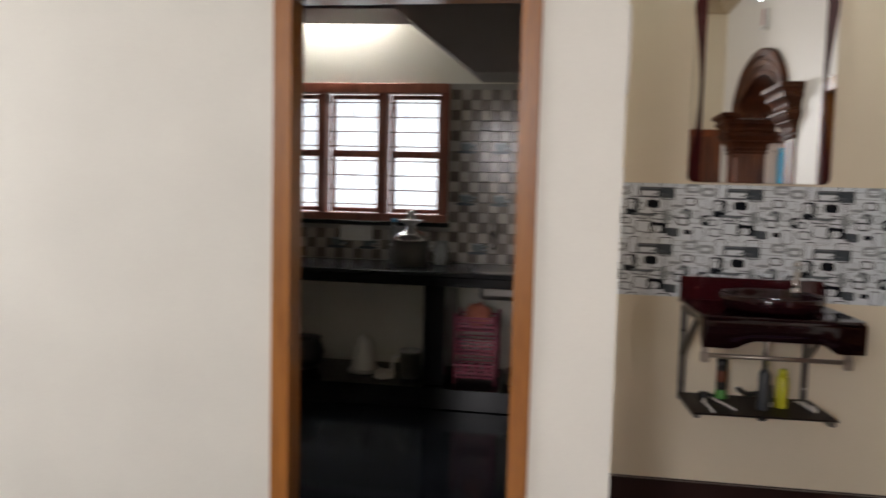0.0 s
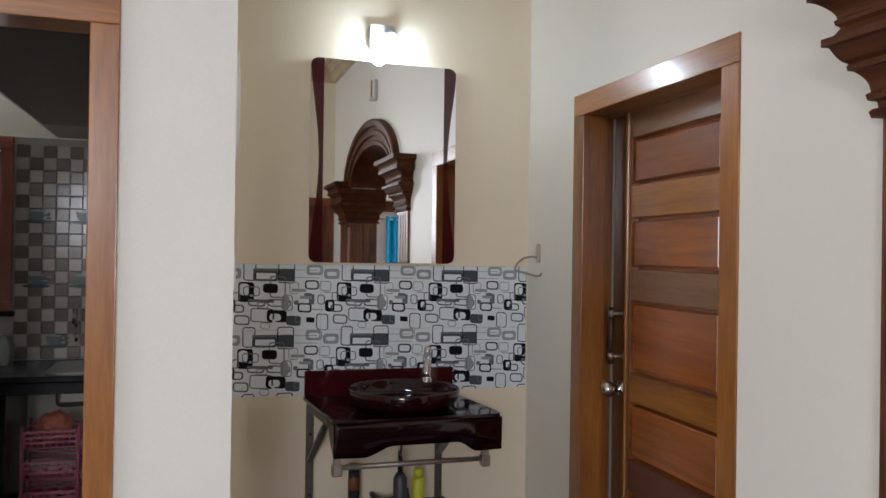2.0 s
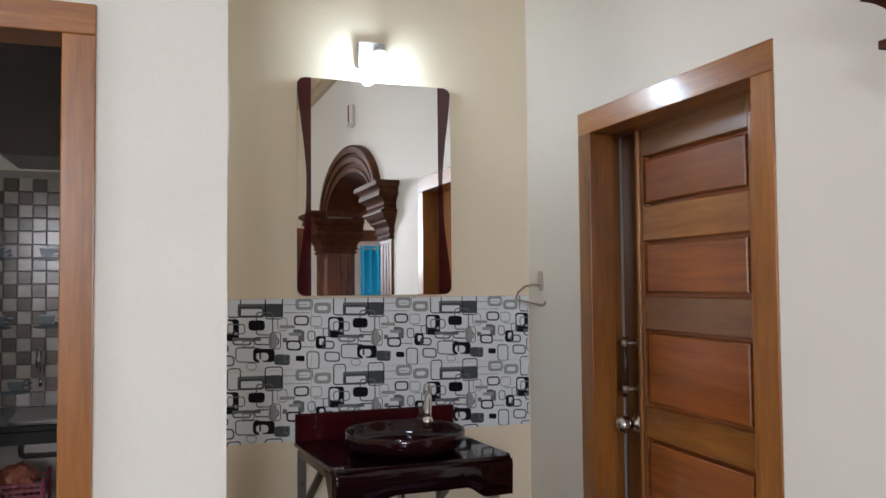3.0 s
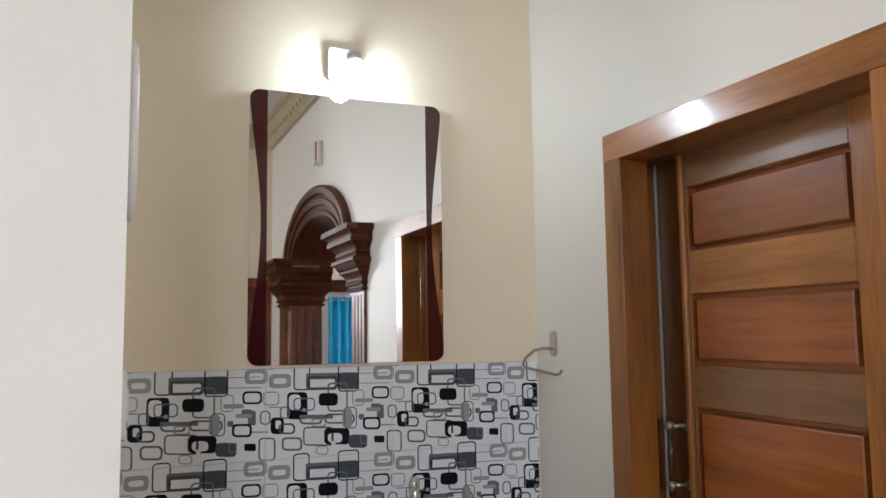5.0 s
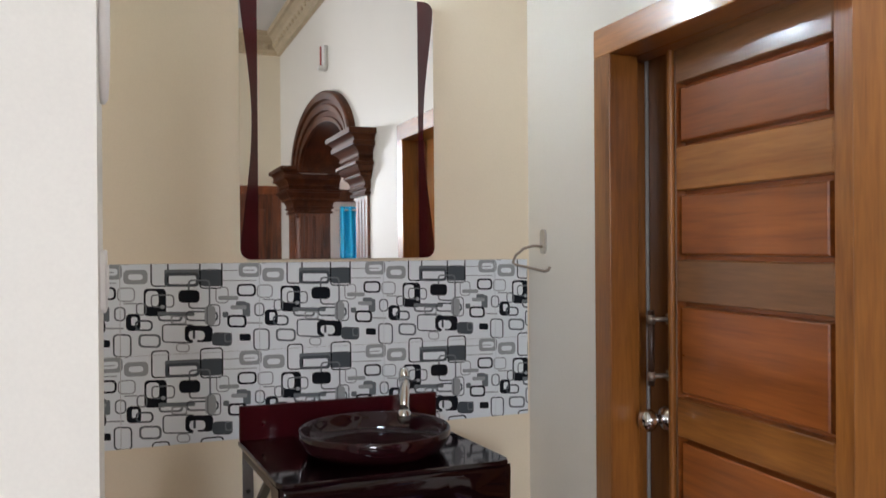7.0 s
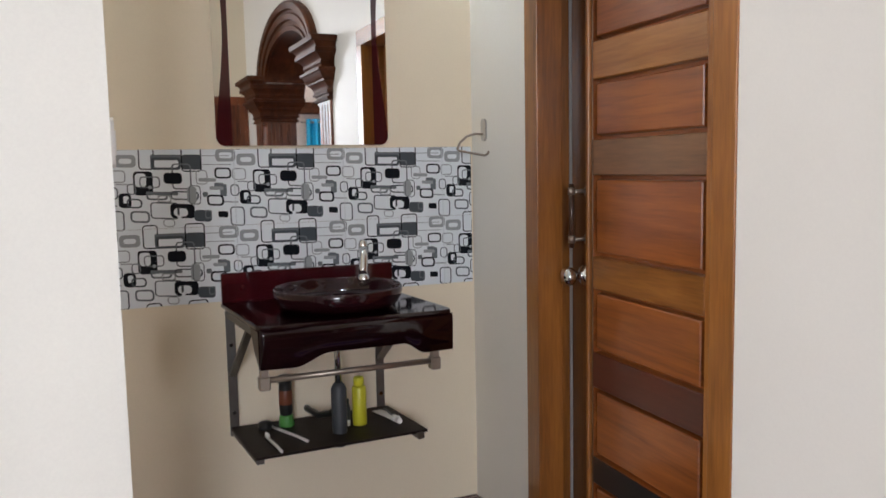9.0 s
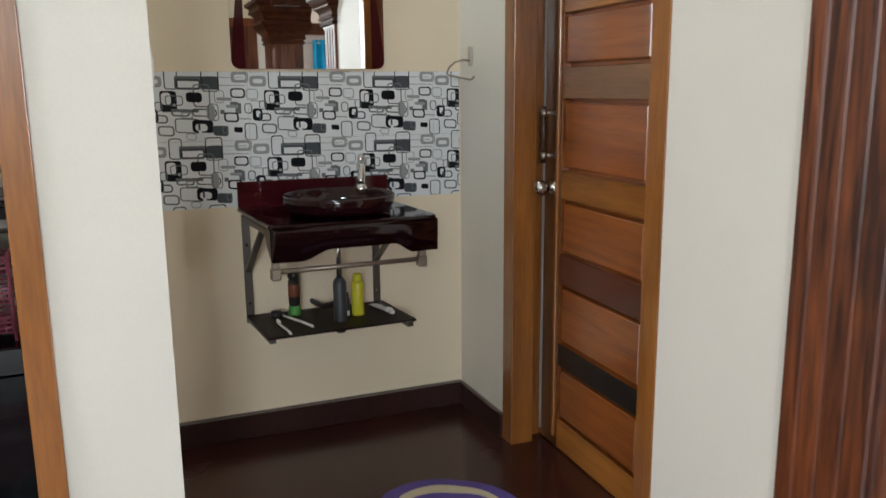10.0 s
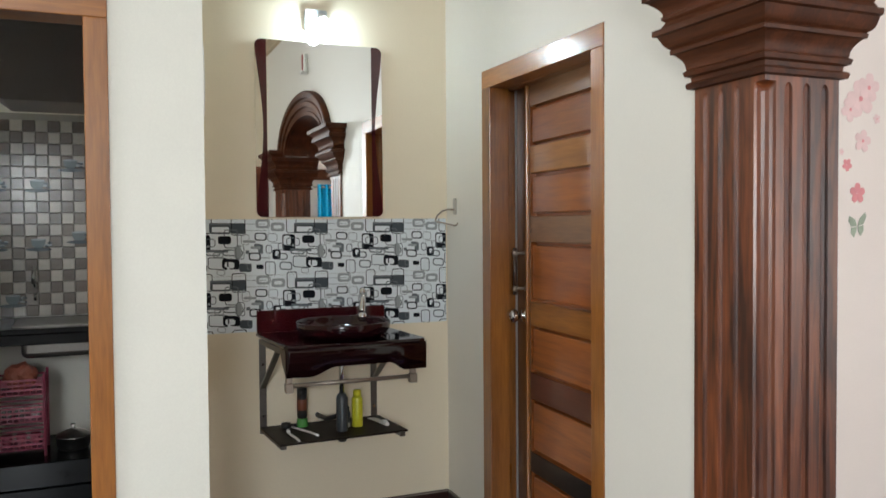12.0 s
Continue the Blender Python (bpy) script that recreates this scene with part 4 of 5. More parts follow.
upright("ointment_tube", (0.642, 3.690), "dark brown tube standing on its green cap", "tube", [("cap", [(0, 0), (0.025, 0), (0.026, 0.004), (0.023, 0.034), (0.020, 0.038), (0, 0.038)], GREEN, "green cap"), ("body", [(0.019, 0.0385), (0.022, 0.05), (0.022, 0.10), (0.021, 0.155), (0, 0.156)], BLACK_PLASTIC, ""), ("label", [(0.0222, 0.075), (0.0226, 0.076), (0.0224, 0.122), (0.0219, 0.123)], BROWN_LABEL, "orange-brown printed label"), ("crimp", [(0.0213, 0.145), (0.022, 0.146), (0.022, 0.17), (0, 0.171)], BLACK_PLASTIC, "")])
upright("small_bottle", (0.825, 3.600), "small dark blue bottle with a white base on the shelf", "bottle", [("base", [(0, 0), (0.011, 0), (0.011, 0.02), (0, 0.02)], WHITE_PLASTIC, ""), ("body", [(0.012, 0.0205), (0.0125, 0.06), (0.008, 0.075), (0.008, 0.09), (0, 0.09)], GREY_PLASTIC, "")])
def brush(a, b, m, label, head):
    ob = thing("toothbrush", (*a, ST), label, "toothbrush", "toothbrushes", frame_of=VAN)
    a, b = Vector((*a, ST + 0.005)), Vector((*b, ST + 0.005))
    d = (b - a)
    part("handle", tube(B(), [a, a + d * 0.3 + Vector((0, 0, 0.002)), a + d * 0.62, a + d * 0.78, b], 0.0048, 8), m, ob)
    bm = B()
    side = d.normalized().cross(Vector((0, 0, 1)))
    for i in range(4):
        for j in (-1, 0, 1):
            p = a + d * (0.82 + i * 0.05) + side * j * 0.003
            rod(bm, p, p + Vector((0, 0, 0.013)), 0.0016, seg=5)
    part("bristles", bm, head, ob)
brush((0.572, 3.432), (0.556, 3.600), WHITE_PLASTIC, "white toothbrush lying on the shelf", WHITE_PLASTIC)
brush((0.665, 3.490), (0.592, 3.690), WHITE_PLASTIC, "pale toothbrush lying on the shelf", BLACK_PLASTIC)
upright("black_bottle_cap", (0.570, 3.690), "small black plastic cap lying on the shelf", "cap", [("body", [(0, 0), (0.022, 0), (0.024, 0.008), (0.02, 0.022), (0, 0.026)], BLACK_PLASTIC, "")])
tp = thing("toothpaste_tube", (0.975, 3.64, ST), "white toothpaste tube lying on the shelf", "toothpaste", frame_of=VAN)
bm = B()
a, b = Vector((0.985, 3.550, ST + 0.011)), Vector((0.965, 3.705, ST + 0.011))
rings = []
for i in range(9):
    t = i / 8
    c = a.lerp(b, t)
    w, h = 0.012 + 0.008 * t, 0.0105 * (1 - t) + 0.002
    rings.append([bm.verts.new(c + Vector((w * math.cos(q), 0, h * math.sin(q) - (0.0105 - h)))) for q in [2 * math.pi * k / 12 for k in range(12)]])
for p, q in zip(rings, rings[1:]):
    for k in range(12):
        bm.faces.new((p[k], p[(k + 1) % 12], q[(k + 1) % 12], q[k])).smooth = True
bm.faces.new(rings[0]), bm.faces.new(rings[-1])
bmesh.ops.recalc_face_normals(bm, faces=bm.faces)
part("body", bm, WHITE_PLASTIC, tp)
part("cap", rod(B(), a, a - (b - a).normalized() * 0.02, 0.010, 0.009, 14), WHITE_PLASTIC, tp)
part("stripe", box(B(), (0.972, 3.575, ST + 0.0205), (0.982, 3.66, ST + 0.0212)), GREY_PLASTIC, tp, "grey lettering bar")

# ---- towel hook on the door wall ----
hook = thing("towel_ring", (WALL_X, 3.665, 1.49), "open chrome towel ring on an oval wall plate", "towel holder")
bm = B()
prism(bm, round_rect(3.655, 3.688, 1.452, 1.530, 0.016, 6), "x", WALL_X - 0.008, WALL_X - 0.0005)
part("plate", bm, STEEL, hook)
bm = B()
tube(bm, [(WALL_X - 0.006, 3.672, 1.475), (WALL_X - 0.03, 3.685, 1.478), (WALL_X - 0.055, 3.705, 1.470), (WALL_X - 0.075, 3.722, 1.448), (WALL_X - 0.082, 3.728, 1.425), (WALL_X - 0.076, 3.716, 1.418), (WALL_X - 0.06, 3.68, 1.412), (WALL_X - 0.045, 3.64, 1.405), (WALL_X - 0.034, 3.608, 1.400), (WALL_X - 0.029, 3.594, 1.404), (WALL_X - 0.027, 3.588, 1.413)], 0.0042, 10)
part("ring", bm, BRONZE, hook)

# ---- plates on the end of the pier ----
bm = B()
sw = thing("oval_wall_case", (PIER_X, 2.862, 1.8), "white oval plastic case on the wall end", "wall plate")
lathe(bm, (0, 0, 0), [(0, 0), (0.15, 0), (0.15, 0.007), (0.142, 0.012), (0.10, 0.0145), (0, 0.015)], 32, sx=1.0, sy=0.5)
bmesh.ops.transform(bm, verts=bm.verts, matrix=Matrix.Translation((PIER_X + 0.0005, 2.875, 1.865)) @ pose(0, 0, 0, 0, 90, 0))
part("plate", bm, WHITE_PLASTIC, sw)
sw2 = thing("switch_plate", (PIER_X, 2.72, 1.4), "white switch plate on the wall end", "switch")
bm = B()
prism(bm, round_rect(2.81, 2.93, 1.375, 1.475, 0.012), "x", PIER_X + 0.0005, PIER_X + 0.008)
plate = part("plate", bm, WHITE_PLASTIC, sw2)
for y in (2.84, 2.87, 2.90):
    part("rocker", box(B(), (PIER_X + 0.0082, y - 0.011, 1.40), (PIER_X + 0.011, y + 0.011, 1.45), 0.002), WHITE_PLASTIC, plate)

# ---- mat ----
mat = thing("floor_mat", (0.955, 2.94, 0), "oval purple floor mat with a cream ring", "mat")
def oval(r0, r1, z0, z1):
    bm = B()
    n = 64
    rot = Matrix.Rotation(radians(-33), 2)
    def p(r, k, z):
        a = 2 * math.pi * k / n
        wob = 1 + 0.012 * math.sin(3 * a + 1) + 0.01 * math.sin(7 * a)
        wob *= 1 + (0.09 * math.sin(2 * a + 0.6) + 0.06 * math.sin(3 * a)) * (1 if r < 0.6 else 0)
        v = rot @ Vector((0.243 * r * wob * math.cos(a), 0.190 * r * wob * math.sin(a)))
        return bm.verts.new((0.955 + v.x, 2.94 + v.y, z))
    rings = [[p(r, k, z) for k in range(n)] for r, z in ((r1, z0), (r1 - 0.004, z1), (max(r0, 0.02) + 0.004, z1), (max(r0, 0.02), z0))]
    for a, b in zip(rings, rings[1:]):
        for k in range(n):
            bm.faces.new((a[k], a[(k + 1) % n], b[(k + 1) % n], b[k]))
    if r0 == 0:
        bm.faces.new(rings[2])
    bmesh.ops.recalc_face_normals(bm, faces=bm.faces)
    return bm
part("border", oval(0.77, 1.0, 0.0005, 0.010), PURPLE, mat)
part("ring", oval(0.565, 0.768, 0.0005, 0.011), CREAM_FABRIC, mat, "cream ring")
part("centre", oval(0.0, 0.563, 0.0005, 0.010), PURPLE, mat)

# ---- kitchen ----
win = thing("window_1", ((WIN[0] + WIN[1]) / 2, KBACK, WIN[2]), "red-brown timber kitchen window with three barred sashes, daylight behind", "window", kind="structure")
FY0, FY1 = KBACK - 0.02, KBACK + 0.07
fr = part("window_frame", box(box(B(), (WIN[0], FY0, WIN[3] - 0.065), (WIN[1], FY1, WIN[3]), 0.004), (WIN[0], FY0, WIN[2]), (WIN[1], FY1, WIN[2] + 0.05), 0.004), WINDOW_WOOD, win)
PITCH = 0.428
for i in range(5):
    x1 = WIN[1] - i * PITCH
    part("mullion", box(B(), (x1 - 0.062, FY0 + 0.002, WIN[2] + 0.05), (x1, FY1 - 0.002, WIN[3] - 0.065), 0.003), WINDOW_WOOD, fr)
    if i == 4:
        break
    x0 = x1 - PITCH
    a, b, c, d = x0 + 0.012, x1 - 0.074, WIN[2] + 0.06, WIN[3] - 0.075
    bm = B()
    for lo, hi in (((a - 0.010, c - 0.008), (a + 0.020, d + 0.008)), ((b - 0.020, c - 0.008), (b + 0.010, d + 0.008)), ((a + 0.020, c - 0.008), (b - 0.020, c + 0.02)), ((a + 0.020, d - 0.02), (b - 0.020, d + 0.008)), ((a + 0.020, (c + d) / 2 - 0.022), (b - 0.020, (c + d) / 2 + 0.022))):
        box(bm, (lo[0], FY1 + 0.002, lo[1]), (hi[0], FY1 + 0.035, hi[1]), 0.002)
    sash = part("sash", bm, WINDOW_WOOD, win)
    pane = part("pane", box(B(), (a + 0.021, FY1 + 0.016, c + 0.02), (b - 0.021, FY1 + 0.019, d - 0.02)), CLEAR, sash)
    pane.visible_shadow = False
    for k in range(8):
        z = c + (d - c) * (k + 0.5) / 8
        part("bar", rod(B(), (x0 + 0.001, FY0 + 0.045, z), (x1 - 0.063, FY0 + 0.045, z), 0.0038, seg=8), GRILLE, win)
    for k in range(5):
        x = a + (b - a) * (k + 0.5) / 5
        part("bar", rod(B(), (x, FY0 + 0.055, WIN[2] + 0.05), (x, FY0 + 0.055, WIN[3] - 0.065), 0.0030, seg=6), GRILLE, win)
solid("window_sill", box(B(), (WIN[0] - 0.05, KBACK - 0.045, WIN[2] - 0.028), (WIN[1] + 0.02, KBACK + 0.07, WIN[2]), 0.004), GRANITE)

CZ, CF = 0.86, 4.68
counter = thing("kitchen_counter", (-1.7, CF, 0), "black granite kitchen counter on black slab legs", "counter")
part("worktop", box(B(), (-3.25, CF, CZ - 0.03), (-0.075, KBACK - 0.012, CZ), 0.005), GRANITE, counter)
part("front_edge", box(B(), (-3.25, CF + 0.012, CZ - 0.085), (-0.075, CF + 0.05, CZ - 0.0305), 0.003), GRANITE, counter)
part("leg", box(B(), (-0.99, CF + 0.06, 0.165), (-0.86, KBACK - 0.02, CZ - 0.031), 0.003), GRANITE, counter)
part("leg", box(B(), (-2.30, CF + 0.06, 0.165), (-2.17, KBACK - 0.02, CZ - 0.031), 0.003), GRANITE, counter)
part("base_slab", box(B(), (-3.25, CF + 0.02, 0.036), (-0.075, KBACK - 0.002, 0.164), 0.004), GRANITE, counter)

sink = thing("kitchen_sink", (-0.45, 4.92, CZ), "steel sink set into the black counter", "sink")
bm = B()
prism(bm, round_rect(-0.70, -0.20, 4.73, 5.10, 0.05, 5), "z", CZ + 0.0005, CZ + 0.006)
part("rim", bm, STEEL_DARK, sink)
bm = B()
prism(bm, round_rect(-0.66, -0.24, 4.765, 5.065, 0.05, 5), "z", CZ + 0.0062, CZ + 0.008)
part("bowl", bm, STEEL_DARK, sink)
part("underside", box(B(), (-0.66, 4.775, CZ - 0.17), (-0.24, 5.06, CZ - 0.031), 0.03, segments=3), STEEL_DARK, sink, "dull steel underside of the sink")
ktap = thing("kitchen_tap", (-0.62, KBACK - 0.01, 1.0), "chrome wall tap above the sink", "tap")
bm = B()
tube(bm, [(-0.62, KBACK - 0.011, 1.03), (-0.62, KBACK - 0.06, 1.035), (-0.62, KBACK - 0.075, 1.08), (-0.62, KBACK - 0.08, 1.13), (-0.62, KBACK - 0.10, 1.15), (-0.62, KBACK - 0.14, 1.13), (-0.62, KBACK - 0.15, 1.06)], 0.010, 10)
rod(bm, (-0.62, KBACK - 0.06, 1.0), (-0.62, KBACK - 0.06, 0.96), 0.008, seg=8)
part("spout", bm, CHROME, ktap)

# tube lamp tucked above the slab
tl = thing("tube_lamp", (-1.75, KBACK, 2.62), "lit white tube lamp on the wall above the kitchen slab", "tube lamp")
part("batten", box(B(), (-2.1, KBACK - 0.03, 2.60), (-1.4, KBACK - 0.0005, 2.66), 0.004), WHITE_PLASTIC, tl)
part("tube", rod(B(), (-2.05, KBACK - 0.05, 2.63), (-1.45, KBACK - 0.05, 2.63), 0.013, seg=14), glow("lit_tube", (0.95, 1.0, 0.95), 270.0), tl, "lit tube")

# cooker: steel vessel with a stepped lid
pot = thing("steel_steamer", (-1.13, 4.93, CZ), "polished steel steamer pot with a stacked lid on the counter", "pot")
PX, PY = -1.13, 4.93
part("vessel", lathe(B(), (PX, PY, CZ), [(0, 0.0005), (0.100, 0.0005), (0.108, 0.008), (0.112, 0.10), (0.113, 0.155), (0.119, 0.158), (0.119, 0.164), (0, 0.164)], 36), STEEL_DARK, pot)
part("lid", lathe(B(), (PX, PY, CZ + 0.1645), [(0.116, 0), (0.112, 0.012), (0.09, 0.035), (0.06, 0.055), (0.035, 0.068), (0.03, 0.09), (0, 0.09)], 36), CHROME, pot)
part("vent_tray", lathe(B(), (PX, PY, CZ + 0.255), [(0.03, 0), (0.04, 0.012), (0.075, 0.03), (0.078, 0.034), (0.05, 0.03), (0.032, 0.04), (0.024, 0.06), (0.03, 0.075), (0.022, 0.09), (0, 0.092)], 28), STEEL, pot, "steel flared top of the steamer")
for s in (-1, 1):
    part("handle", tube(B(), [(PX + s * 0.111, PY, CZ + 0.125), (PX + s * 0.14, PY - 0.02, CZ + 0.13), (PX + s * 0.14, PY + 0.02, CZ + 0.13), (PX + s * 0.111, PY + 0.01, CZ + 0.125)], 0.005, 8), STEEL, pot)
bot = thing("water_bottle", (-1.27, 5.03, CZ), "clear plastic water bottle with a blue cap", "bottle")
part("body", lathe(B(), (-1.27, 5.03, CZ), [(0, 0.0005), (0.034, 0.0005), (0.037, 0.01), (0.035, 0.05), (0.037, 0.09), (0.035, 0.14), (0.037, 0.18), (0.030, 0.215), (0.014, 0.25), (0.013, 0.265), (0, 0.266)], 24), CLEAR, bot)
part("cap", lathe(B(), (-1.27, 5.03, CZ + 0.2665), [(0, 0), (0.017, 0), (0.017, 0.022), (0, 0.024)], 18), BLUE_PLASTIC, bot, "blue cap")
jar = thing("glass_jar", (-0.955, 5.06, CZ), "squat clear jar on the kitchen counter", "jar")
part("body", lathe(B(), (-0.955, 5.06, CZ), [(0, 0.0005), (0.05, 0.0005), (0.056, 0.02), (0.056, 0.10), (0.04, 0.13), (0, 0.131)], 24), CLEAR, jar)
part("lid", lathe(B(), (-0.955, 5.06, CZ + 0.1315), [(0, 0), (0.042, 0), (0.042, 0.02), (0, 0.024)], 24), CLEAR, jar)
ks = thing("kitchen_switchboard", (-1.58, KBACK - 0.01, 1.03), "cream switchboard on the kitchen tiles", "switch")
bm = B()
prism(bm, round_rect(-1.69, -1.47, 0.985, 1.085, 0.01), "y", KBACK - 0.032, KBACK - 0.0125)
board = part("plate", bm, WHITE_PLASTIC, ks)
for i in range(4):
    part("rocker", box(B(), (-1.67 + i * 0.05, KBACK - 0.036, 1.015), (-1.64 + i * 0.05, KBACK - 0.0325, 1.06), 0.002), WHITE_PLASTIC, board)

# under the counter
kt = thing("steel_mug", (-1.10, 4.88, 0.165), "steel pot with a white rim and handle under the counter", "pot")
part("body", lathe(B(), (-1.10, 4.88, 0.1645), [(0, 0.0005), (0.060, 0.0005), (0.066, 0.01), (0.068, 0.16), (0.072, 0.165), (0.066, 0.165), (0.062, 0.02), (0, 0.02)], 28), STEEL, kt)
part("rim", lathe(B(), (-1.10, 4.88, 0.33), [(0.066, 0), (0.076, 0.002), (0.076, 0.010), (0.05, 0.014), (0, 0.014)], 28), WHITE_PLASTIC, kt, "white lid rim")
part("handle", tube(B(), [(-1.168, 4.86, 0.30), (-1.20, 4.85, 0.30), (-1.215, 4.85, 0.26), (-1.21, 4.85, 0.20), (-1.225, 4.85, 0.175)], 0.010, 10), WHITE_PLASTIC, kt)
jug = thing("white_jug", (-1.43, 4.95, 0.165), "white conical jug under the counter", "jug")
part("body", lathe(B(), (-1.43, 4.95, 0.1645), [(0, 0.0005), (0.085, 0.0005), (0.09, 0.01), (0.075, 0.08), (0.05, 0.16), (0.045, 0.21), (0.02, 0.235), (0, 0.24)], 24), CLOTH_WHITE, jug)
part("foot", lathe(B(), (-1.43, 4.95, 0.1643), [(0.088, 0.0), (0.105, 0.002), (0.105, 0.02), (0.09, 0.022)], 24), STEEL, jug)
rag = thing("folded_cloth", (-1.25, 4.82, 0.165), "crumpled white cloth under the counter", "cloth")
bm = B()
bmesh.ops.create_icosphere(bm, subdivisions=3, radius=1.0)
for v in bm.verts:
    f = 1 + 0.35 * noise.noise(v.co * 2.3)
    v.co = Vector((-1.26 + 0.065 * v.co.x * f, 4.83 + 0.05 * v.co.y * f, 0.165 + max(0, 0.022 + 0.038 * v.co.z * f)))
part("cloth", bm, CLOTH_WHITE, rag)
dark_pot = thing("dark_pot", (-1.86, 4.95, 0.165), "dark round pot in the shade under the counter", "pot")
part("body", lathe(B(), (-1.86, 4.95, 0.1645), [(0, 0.0005), (0.09, 0.0005), (0.14, 0.05), (0.15, 0.11), (0.12, 0.18), (0.13, 0.2), (0, 0.2)], 28), BLACK_PLASTIC, dark_pot)

rack = thing("plastic_rack", (-0.69, 4.90, 0.165), "pink plastic three-tier basket rack under the counter", "rack")
RX0, RX1, RY0, RY1 = -0.80, -0.56, 4.80, 5.02
def frame_ring(bm, x0, x1, y0, y1, z0, z1, w):
    """A flat rectangular hoop."""
    loops = [[bm.verts.new((x, y, z)) for x, y in ((x0 + d, y0 + d), (x1 - d, y0 + d), (x1 - d, y1 - d), (x0 + d, y1 - d))] for d, z in ((0, z0), (0, z1), (w, z1), (w, z0))]
    for a, b in zip(loops, loops[1:] + loops[:1]):
        for k in range(4):
            bm.faces.new((a[k], a[(k + 1) % 4], b[(k + 1) % 4], b[k]))
    bmesh.ops.recalc_face_normals(bm, faces=bm.faces)
    return bm


slat = None
for z in (0.20, 0.345, 0.49):
    base = part("basket", box(B(), (RX0, RY0, z), (RX1, RY1, z + 0.008), 0.002), PINK, rack)
    for zz in (0.025, 0.05, 0.075):
        part("hoop", frame_ring(B(), RX0, RX1, RY0, RY1, z + zz, z + zz + 0.011, 0.005), PINK, base)
    for k in range(9):
        if slat is None:
            slat = mesh_of("slat", box(B(), (0, -0.001, 0.008), (0.005, 0.003, 0.085)), PINK)
        o = new("slat", slat)
        o.parent = base
        o.location = Vector((RX0 + 0.004 + k * (RX1 - RX0 - 0.012) / 8, RY0 - 0.002, z)) - Vector(rack["base"])
for x, y in ((RX0 - 0.006, RY0 - 0.004), (RX1 + 0.006, RY0 - 0.004), (RX0 - 0.006, RY1 + 0.004), (RX1 + 0.006, RY1 + 0.004)):
    part("post", rod(B(), (x, y, 0.1645), (x, y, 0.60), 0.008, seg=10), PINK, rack)
bag = thing("orange_bag", (-0.68, 4.91, 0.50), "orange-pink plastic bag in the top basket", "bag")
bm = B()
bmesh.ops.create_icosphere(bm, subdivisions=3, radius=1.0)
for v in bm.verts:
    f = 1 + 0.3 * noise.noise(v.co * 1.9 + Vector((3, 1, 7)))
    v.co = Vector((-0.68 + 0.085 * v.co.x * f, 4.91 + 0.08 * v.co.y * f, 0.575 + 0.075 * v.co.z * f))
part("bag", bm, PEACH, bag)
for i, z in enumerate((0.21, 0.355)):
    for j in range(3):
        cup = thing("cup", (-0.75 + 0.07 * j, 4.90, z), "small pale cup in the pink basket", "cup", "cups in the rack")
        part("body", lathe(B(), (-0.75 + 0.07 * j, 4.90, z - 0.0015), [(0, 0), (0.022, 0), (0.028, 0.06), (0.026, 0.06), (0.02, 0.006), (0, 0.006)], 16), WHITE_PLASTIC if i else PINK, cup)
pot2 = thing("steel_lidded_pot", (-0.42, 4.90, 0.165), "steel pot with a domed knob lid under the counter", "pot")
part("body", lathe(B(), (-0.42, 4.90, 0.1645), [(0, 0.0005), (0.075, 0.0005), (0.085, 0.02), (0.088, 0.07), (0.094, 0.073), (0, 0.073)], 28), STEEL, pot2)
part("lid", lathe(B(), (-0.42, 4.90, 0.238), [(0.092, 0), (0.08, 0.012), (0.04, 0.028), (0.010, 0.034), (0.008, 0.045), (0.015, 0.052), (0.012, 0.062), (0, 0.064)], 28), STEEL, pot2)

# ---- stickers on the far wall ----
def petals(at, r, m, label, turn=0.0, count=5):
    ob = thing("flower_sticker", at, label, "wall sticker", "flower stickers", frame_of=STICK)
    x, y, z = at
    bm = B()
    for k in range(count):
        a = turn + 2 * math.pi * k / count
        c = Vector((x + 0.55 * r * math.cos(a), y, z + 0.55 * r * math.sin(a)))
        pts = []
        for i in range(14):
            q = 2 * math.pi * i / 14
            u, v = 0.48 * r * math.cos(q) * (1 - 0.12 * math.cos(2 * q)), 0.36 * r * math.sin(q)
            pts.append((c.x + u * math.cos(a) - v * math.sin(a), c.z + u * math.sin(a) + v * math.cos(a)))
        prism(bm, pts, "y", y - 0.0012 - 0.0002 * k, y - 0.0005)
    part("petals", bm, m, ob)
    part("heart", rod(B(), (x, y - 0.0022, z), (x, y - 0.003, z), 0.14 * r, seg=10), PETAL_RED, ob)
SY = 2.46
for x, z, r, m, t in ((2.487, 1.530, 0.042, PETAL_RED, 0.3), (2.430, 1.640, 0.026, PETAL_RED, 1.0), (2.513, 1.735, 0.046, PETAL, 0.1), (2.50, 1.90, 0.075, PETAL, 0.6), (2.545, 1.945, 0.06, PETAL, 0.2), (2.445, 1.855, 0.05, PETAL, 0.9), (2.40, 1.69, 0.014, PETAL, 0.0), (2.59, 1.825, 0.02, PETAL, 0.5)):
    petals((x, SY, z), r, m, "coral pink flower sticker on the pale wall" if m is PETAL_RED else "pale pink flower sticker on the pale wall", t)
fly = thing("butterfly_sticker", (2.487, SY, 1.40), "sage green butterfly sticker on the pale wall", "wall sticker", frame_of=STICK)
